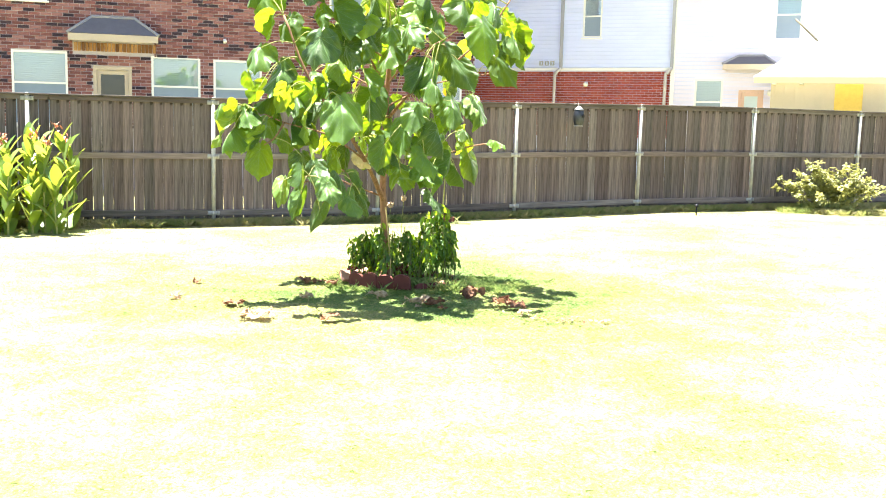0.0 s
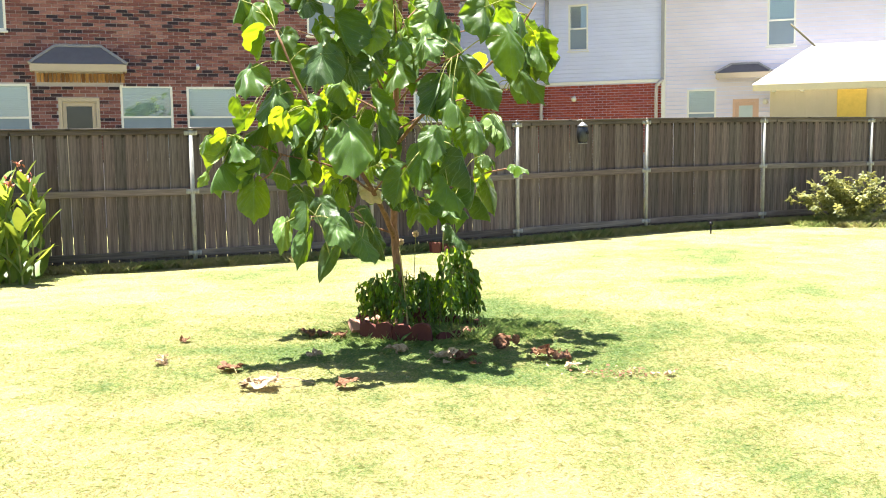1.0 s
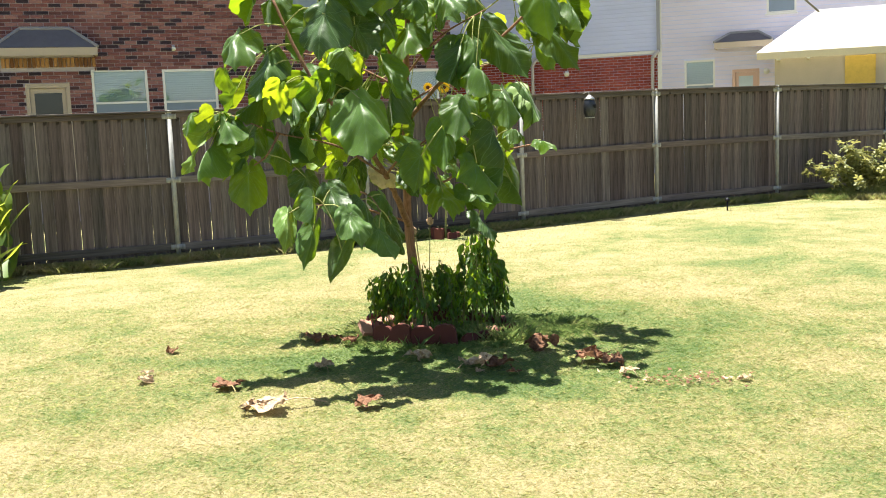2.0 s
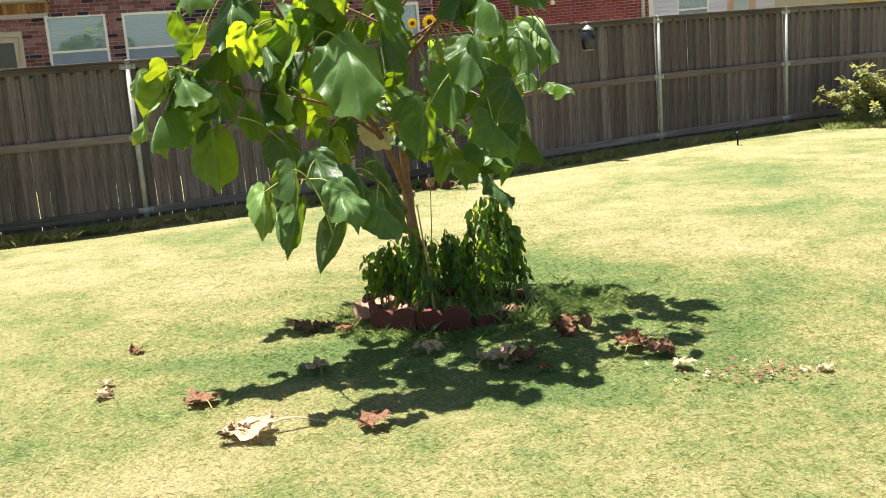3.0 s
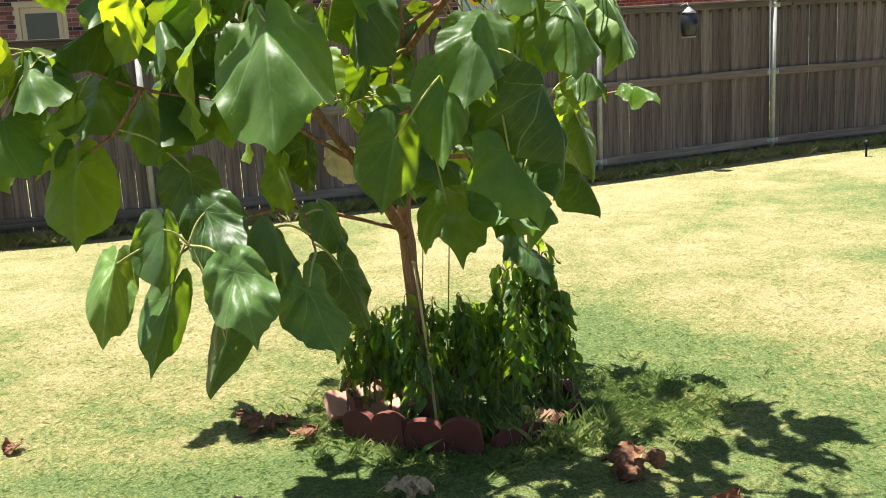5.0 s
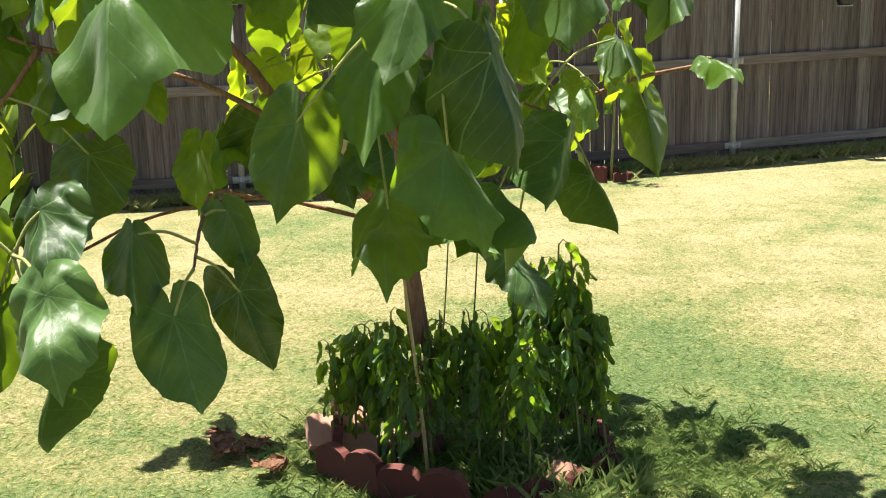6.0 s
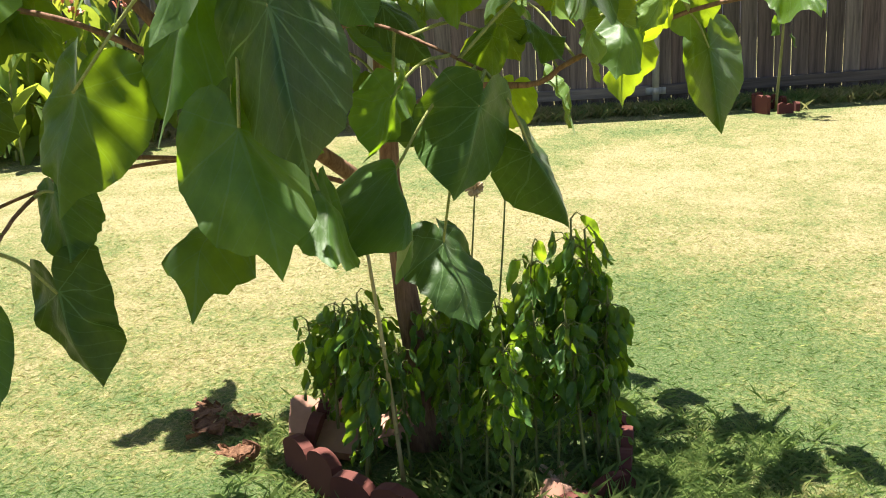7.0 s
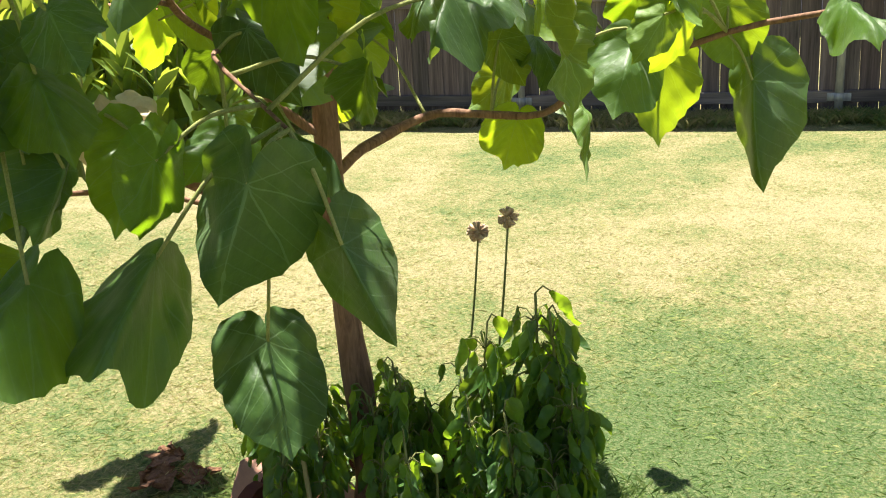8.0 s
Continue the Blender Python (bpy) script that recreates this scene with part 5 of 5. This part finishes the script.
def blade_leaf(bm, b, t, width, sag, up=Vector((0, 0, 1))):
    """A strap leaf from b to t, folded lengthwise, arching by sag."""
    b, t = Vector(b), Vector(t)
    way = t - b
    side = way.cross(up).normalized()
    rows = []
    n = 6
    for i in range(n + 1):
        q = i / n
        w = width * math.sin(math.pi * min(0.97, 0.12 + 0.86 * q)) ** 0.8
        c = b + way * q + Vector((0, 0, sag * 4 * q * (1 - q)))
        rows.append((bm.verts.new(c - side * w + Vector((0, 0, 0.25 * w))), bm.verts.new(c), bm.verts.new(c + side * w + Vector((0, 0, 0.25 * w)))))
    for a, c in zip(rows, rows[1:]):
        bm.faces.new((a[0], a[1], c[1], c[0]))
        bm.faces.new((a[1], a[2], c[2], c[1]))


def build_cannas():
    """A thick bed of broad-leaved canna lilies before the fence."""
    r = random.Random(31)
    kinds = []
    for k in range(5):
        rows = []
        for j in range(12):
            bm = bmesh.new()
            s = r.uniform(0.8, 1.15)
            blade_leaf(bm, (0, 0, 0), (0.0, 0.34 * s, 0.24 * s), 0.088 * s, r.uniform(-0.02, 0.06))
            rows.append(mesh_of("leaf", bm, CANNA))
        kinds.append(rows)
    spots = []
    while len(spots) < 72:
        u, v = r.uniform(0, 1), r.uniform(-1, 1)
        x = -5.22 - 3.7 * u
        y = 12.75 - 0.37 * (-5.35 - x) + 0.62 * v * (0.75 if u < 0.1 else 1)
        if all((x - p) ** 2 + (y - q) ** 2 > 0.034 for p, q in spots):
            spots.append((x, y))
    for i, (x, y) in enumerate(spots):
        h = r.uniform(0.55, 0.95) if y < 12.45 + 0.37 * (x + 5.35) else r.uniform(0.9, 1.35)
        plant = thing("canna_lily", (x, y, ground_z(x, y)), "canna lily with broad bright green leaves by the fence", "plant", "cannas by the fence")
        bm = bmesh.new()
        pts, rad = sweep([(0, 0, -0.02), (r.uniform(-0.03, 0.03), r.uniform(-0.03, 0.03), h * 0.6), (r.uniform(-0.08, 0.08), r.uniform(-0.08, 0.08), h)], 0.014, 0.006, 8)
        tube(bm, pts, rad, 6)
        part("stem", bm, TWIG, plant)
        rows = r.choice(kinds)
        for j in range(12):
            q = 0.08 + 0.84 * j / 11
            p = pts[int(q * (len(pts) - 1))]
            leaf = part("leaf", rows[j], CANNA, plant)
            up = r.uniform(-10, 30) + 18 * q
            leaf.matrix_local = Matrix.Translation(p) @ Matrix.Rotation(2.2 * j + r.uniform(-0.5, 0.5), 4, "Z") @ Matrix.Rotation(radians(up), 4, "X") @ Matrix.Scale(1.0 - 0.3 * q, 4)
        if h > 1.0 and r.random() < 0.6:
            bm = bmesh.new()
            for _ in range(14):
                c = pts[-1] + Vector((r.uniform(-0.05, 0.05), r.uniform(-0.05, 0.05), r.uniform(-0.02, 0.13)))
                blade_leaf(bm, c, c + Vector((r.uniform(-0.05, 0.05), r.uniform(-0.05, 0.05), r.uniform(0.02, 0.06))), 0.016, 0.01)
            part("flower", bm, FLOWER, plant, "faded orange-red flower")


def build_shrub(x0, y0, wide, high, seed):
    """A loose shrub: arching canes with small leaves."""
    r = random.Random(seed)
    shrub = thing("shrub", (x0, y0, ground_z(x0, y0)), "sparse yellow-green rose shrub by the fence", "shrub")
    ends = []
    for k in range(64):
        bm = bmesh.new()
        a = r.uniform(0, 6.28)
        d = r.uniform(0.1, wide)
        tip = Vector((d * math.cos(a), 0.6 * d * math.sin(a), high * r.uniform(0.45, 1.0) * (1 - 0.45 * (d / wide) ** 2)))
        pts, rad = sweep([(0.25 * tip.x, 0.25 * tip.y, -0.02), (0.7 * tip.x, 0.7 * tip.y, tip.z * 0.72), tip], 0.007, 0.003, 10)
        tube(bm, pts, rad, 5)
        ends += pts[3:]
        part("stem", bm, TWIG, shrub)
    me_list = []
    for k in range(4):
        b2 = bmesh.new()
        for j in range(5):
            a = j * 1.26 + r.uniform(-0.2, 0.2)
            b = Vector((0.01 * math.cos(a), 0.01 * math.sin(a), 0))
            blade_leaf(b2, b, b + Vector((0.06 * math.cos(a), 0.06 * math.sin(a), r.uniform(-0.02, 0.03))), 0.018, 0.006)
        me_list.append(mesh_of("leaf", b2, ROSE))
    for p in ends:
        for _ in range(1 + (r.random() < 0.35)):
            ob = part("leaf", r.choice(me_list), ROSE, shrub)
            ob.matrix_local = Matrix.Translation(p + Vector((r.gauss(0, 0.04), r.gauss(0, 0.04), r.gauss(0, 0.03)))) @ Euler((r.uniform(-0.7, 0.7), r.uniform(-0.7, 0.7), r.uniform(0, 6.28))).to_matrix().to_4x4() @ Matrix.Scale(r.uniform(0.8, 1.35), 4)


def build_sunflower():
    x, y = -0.46, 14.95
    plant = thing("sunflower", (x, y, ground_z(x, y)), "tall thin sunflower with two yellow blooms by the fence", "flower")
    shapes = [leaf_mesh("leaf", WILT, 500 + k, 0.3, 0.4, 0.06, 0.05, rings=3, segs=20) for k in range(3)]
    r = random.Random(4)
    main, rad = sweep([(0, 0, -0.02), (0.03, 0.02, 0.7), (0.0, 0.0, 1.3), (0.05, -0.02, 1.95)], 0.013, 0.006, 20)
    side, rad2 = sweep([main[13], main[13] + Vector((-0.1, 0, 0.25)), Vector((-0.15, -0.02, 1.95))], 0.007, 0.004, 10)
    bm = bmesh.new()
    tube(bm, main, rad, 7)
    tube(bm, side, rad2, 6)
    part("stem", bm, STEM, plant)
    for k in range(12):
        p = main[5 + k]
        a = 2.4 * k
        out = Vector((math.cos(a), math.sin(a), 0))
        s = r.uniform(0.07, 0.13)
        leaf = part("leaf", r.choice(shapes), WILT, plant)
        leaf.matrix_local = seat(p + out * 0.07, p + out * (0.07 + 0.5 * s) + Vector((0, 0, -s)), math.degrees(a) + 90)
    for c, s in ((main[-1], 1.0), (side[-1], 0.72)):
        bm = bmesh.new()
        for k in range(22):
            a = 2 * math.pi * k / 22
            d = Vector((math.cos(a), -0.2 + 0.1 * (k % 2), math.sin(a)))
            blade_leaf(bm, c + 0.028 * s * d, c + 0.085 * s * d, 0.013 * s, 0.0, Vector((0, -1, 0)))
        bloom = part("petals", bm, PETAL, plant, "yellow petals")
        bm = bmesh.new()
        bmesh.ops.create_uvsphere(bm, u_segments=14, v_segments=8, radius=0.034 * s, matrix=Matrix.Translation(c + Vector((0, -0.008, 0))) @ Matrix.Diagonal((1, 0.4, 1, 1)))
        part("seed_disc", bm, SEEDS, bloom, "dark brown disc")


def build_lantern():
    """A small barrel-shaped tin birdhouse hung on the fence."""
    at = Matrix.Translation((1.60, 16.38, 1.66)) @ Matrix.Rotation(math.atan2(17.14 - 15.95, 2.775 - 0.645), 4, "Z")
    lan = thing("birdhouse", at, "small dark tin birdhouse with a round hole, hung on the fence", "birdhouse")
    y = -0.11
    bm = bmesh.new()
    tube(bm, [(0, y, z) for z in (-0.17, -0.155, -0.10, -0.02, 0.05, 0.085)], [0.060, 0.074, 0.088, 0.092, 0.082, 0.064], 20)
    part("body", bm, m_metal("dark_tin", (0.075, 0.08, 0.09), 0.36), lan, "dark rounded tin body")
    bm = bmesh.new()
    tube(bm, [(0, y, z) for z in (0.078, 0.086, 0.105, 0.13, 0.145)], [0.078, 0.080, 0.058, 0.030, 0.010], 20)
    part("roof", bm, m_metal("worn_tin", (0.42, 0.42, 0.42), 0.35), lan, "domed tin roof")
    # the body is closed; a black disc gives the hole its darkness
    bm = bmesh.new()
    tube(bm, [(0.022, y - 0.093, -0.015), (0.022, y - 0.080, -0.015)], [0.030, 0.030], 16)
    part("hole", bm, BLACK_METAL, lan, "round black disc for the dark inside of the entrance")
    bm = bmesh.new()
    tube(bm, [(0, y, -0.182), (0, y, -0.170)], [0.070, 0.072], 20)
    part("base", bm, STEEL, lan, "pale tin base plate")
    bm = bmesh.new()
    tube(bm, [(0, y, 0.14), (0, y + 0.03, 0.19), (0, 0.03, 0.165)], [0.005, 0.005, 0.005], 6)
    part("hook", bm, STEEL, lan)


def build_stake():
    st = thing("garden_stake", (3.66, 16.5, ground_z(3.66, 16.5)), "short black garden light stake in the lawn", "stake")
    bm = bmesh.new()
    tube(bm, [(0, 0, -0.02), (0, 0, 0.14)], [0.012, 0.012], 8)
    part("shaft", bm, BLACK_METAL, st)
    bm = bmesh.new()
    tube(bm, [(0, 0, 0.14), (0, 0, 0.16), (0, 0, 0.19)], [0.03, 0.034, 0.012], 10)
    part("cap", bm, BLACK_METAL, st)


build_cannas()
build_shrub(6.25, 17.85, 1.0, 0.95, 61)
edging_ring((-0.46, 14.95), 0.15, 0.13, 5, 0.13, "dark red terracotta edging stone round the sunflower", "edging round the sunflower", 0.3)
build_sunflower()
build_lantern()
build_stake()

# ---------------------------------------------------------------- grass


def blades(name, points, heights, widths, lean, material, label, seed):
    """Many single grass blades as one mesh: two triangles each."""
    g = np.random.default_rng(seed)
    n = len(points)
    a = g.uniform(0, 2 * np.pi, n)
    tilt = g.uniform(0.1, 1.0, n) * lean
    b = g.uniform(0, 2 * np.pi, n)
    side = np.stack([np.cos(a), np.sin(a), np.zeros(n)], 1) * (widths / 2)[:, None]
    way = np.stack([np.cos(b) * tilt, np.sin(b) * tilt, np.ones(n)], 1) * heights[:, None]
    bend = np.stack([np.cos(b), np.sin(b), np.full(n, -0.35)], 1) * (heights * tilt * 0.5)[:, None]
    v = np.empty((n, 4, 3), np.float32)
    v[:, 0], v[:, 1] = points - side, points + side
    v[:, 2] = points + 0.55 * way + 0.6 * side
    v[:, 3] = points + way + bend
    me = bpy.data.meshes.new(name)
    me.vertices.add(4 * n)
    me.vertices.foreach_set("co", v.reshape(-1))
    base = 4 * np.arange(n)[:, None]
    tri = (base + np.array([0, 1, 2, 0, 2, 3])[None]).reshape(-1).astype(np.int32)
    me.loops.add(6 * n)
    me.loops.foreach_set("vertex_index", tri)
    me.polygons.add(2 * n)
    me.polygons.foreach_set("loop_start", np.arange(0, 6 * n, 3, dtype=np.int32))
    me.update(calc_edges=True)
    me.materials.append(material)
    ob = new(name, me)
    return tagged(ob, label, "grass", kind="stuff")


def ground_points(xy):
    return np.array([(x, y, ground_z(x, y) - 0.003) for x, y in xy])


def clear_of_bed(xy):
    return ((xy[:, 0] - BED.x) / 0.46) ** 2 + ((xy[:, 1] - BED.y) / 0.40) ** 2 > 1


def fence_y(x):
    for (a, b), (c, d) in zip(POSTS, POSTS[1:]):
        if a <= x <= c:
            return b + (d - b) * (x - a) / (c - a)
    return POSTS[-1][1]


def sow(n, x0, x1, y0, y1, seed):
    g = np.random.default_rng(seed)
    xy = np.stack([g.uniform(x0, x1, n), g.uniform(y0, y1, n)], 1)
    line = np.interp(xy[:, 0], [p[0] for p in POSTS], [p[1] for p in POSTS])
    return xy[(xy[:, 1] < line - 0.02) & clear_of_bed(xy)]


def build_grass():
    g = np.random.default_rng(2)
    xy = sow(2900000, -10.0, 11.0, 3.0, 21.0, 1)
    # thick where the lawn is looked down upon, thinner and coarser towards the fence
    d = np.hypot(xy[:, 0] * 0.9 + 0.3, np.maximum(0, xy[:, 1] - 7.0))
    share = np.clip(1.15 / (0.55 + 0.30 * d) ** 1.6, 0.06, 1.0)
    keep = g.random(len(xy)) < share
    xy, share = xy[keep], share[keep]
    p = np.column_stack([xy, np.zeros(len(xy))])
    cell = {}
    for i, (x, y) in enumerate(xy):
        key = (round(x * 5), round(y * 5))
        if key not in cell:
            cell[key] = ground_z(key[0] / 5, key[1] / 5) - 0.002
        p[i, 2] = cell[key]
    blades("lawn_grass", p, g.uniform(0.005, 0.014, len(p)), g.uniform(0.0014, 0.0028, len(p)) / share ** 0.38, 2.0, BLADES, "mown dry green and straw-coloured grass blades", 3)
    # upright blades that the sun shines through, where the lawn is seen from near by
    xy = sow(230000, -3.6, 3.6, 2.6, 13.0, 11)
    d = np.hypot(xy[:, 0] * 0.8 + 0.1, np.maximum(0, xy[:, 1] - 8.5))
    xy = xy[g.random(len(xy)) < np.clip(1.3 - 0.33 * d, 0.05, 1.0) * np.clip((xy[:, 1] - 2.6) / 3.6, 0.0, 1.0)]
    p = np.column_stack([xy, np.array([ground_z(round(x * 5) / 5, round(y * 5) / 5) - 0.002 for x, y in xy])])
    blades("standing_grass", p, g.uniform(0.008, 0.020, len(p)), g.uniform(0.0011, 0.0022, len(p)), 2.0, UPRIGHT, "standing blades of green and straw-coloured grass", 12)
    # longer green tufts round the bed and in its shade
    xy = []
    for _ in range(260):
        a, d = g.uniform(0, 2 * np.pi), 1.04 + abs(g.normal(0, 0.22))
        c = np.array([BED.x + 0.50 * d * np.cos(a), BED.y + 0.45 * d * np.sin(a)])
        xy.append(c + g.normal(0, 0.022, (30, 2)))
    for _ in range(230):
        c = np.array([g.normal(0.25, 0.22), g.normal(9.1, 0.2)])
        xy.append(c + g.normal(0, 0.026, (26, 2)))
    for _ in range(90):
        c = np.array([g.uniform(-0.95, -0.1), g.uniform(8.72, 9.4)])
        xy.append(c + g.normal(0, 0.012, (16, 2)))
    p = ground_points(np.concatenate(xy))
    blades("weed_tufts", p, g.uniform(0.014, 0.050, len(p)), g.uniform(0.0010, 0.0022, len(p)), 1.2, WEEDS, "longer green grass and weeds round the tree bed", 6)
    # tall thin weeds between the edging and the wilted stems
    xy = []
    for _ in range(150):
        c = np.array([g.uniform(-0.5, 0.12), g.uniform(8.64, 8.98)])
        xy.append(c + g.normal(0, 0.02, (5, 2)))
    for _ in range(14):
        c = np.array([g.uniform(-1.05, -0.5), g.uniform(8.48, 8.60)])
        xy.append(c + g.normal(0, 0.012, (4, 2)))
    p = ground_points(np.concatenate(xy))
    blades("tall_weeds", p, g.uniform(0.03, 0.13, len(p)), g.uniform(0.0018, 0.0036, len(p)), 0.8, WEEDS, "tall thin green weeds growing among the edging stones", 16)
    # unmown growth along the fence
    xs = g.uniform(-9.0, 10.5, 2600)
    xy = []
    for x in xs:
        c = np.array([x, fence_y(x) - 0.03 - abs(g.normal(0, 0.13))])
        xy.append(c + g.normal(0, 0.03, (26, 2)))
    for _ in range(150):
        c = np.array([g.normal(6.2, 0.42), g.normal(17.55, 0.16)])
        xy.append(c + g.normal(0, 0.04, (26, 2)))
    xy = np.concatenate(xy)
    p = ground_points(xy)
    blades("fence_weeds", p, g.uniform(0.04, 0.13, len(p)), g.uniform(0.003, 0.007, len(p)), 0.8, WEEDS, "unmown green weeds along the foot of the fence", 7)


build_grass()
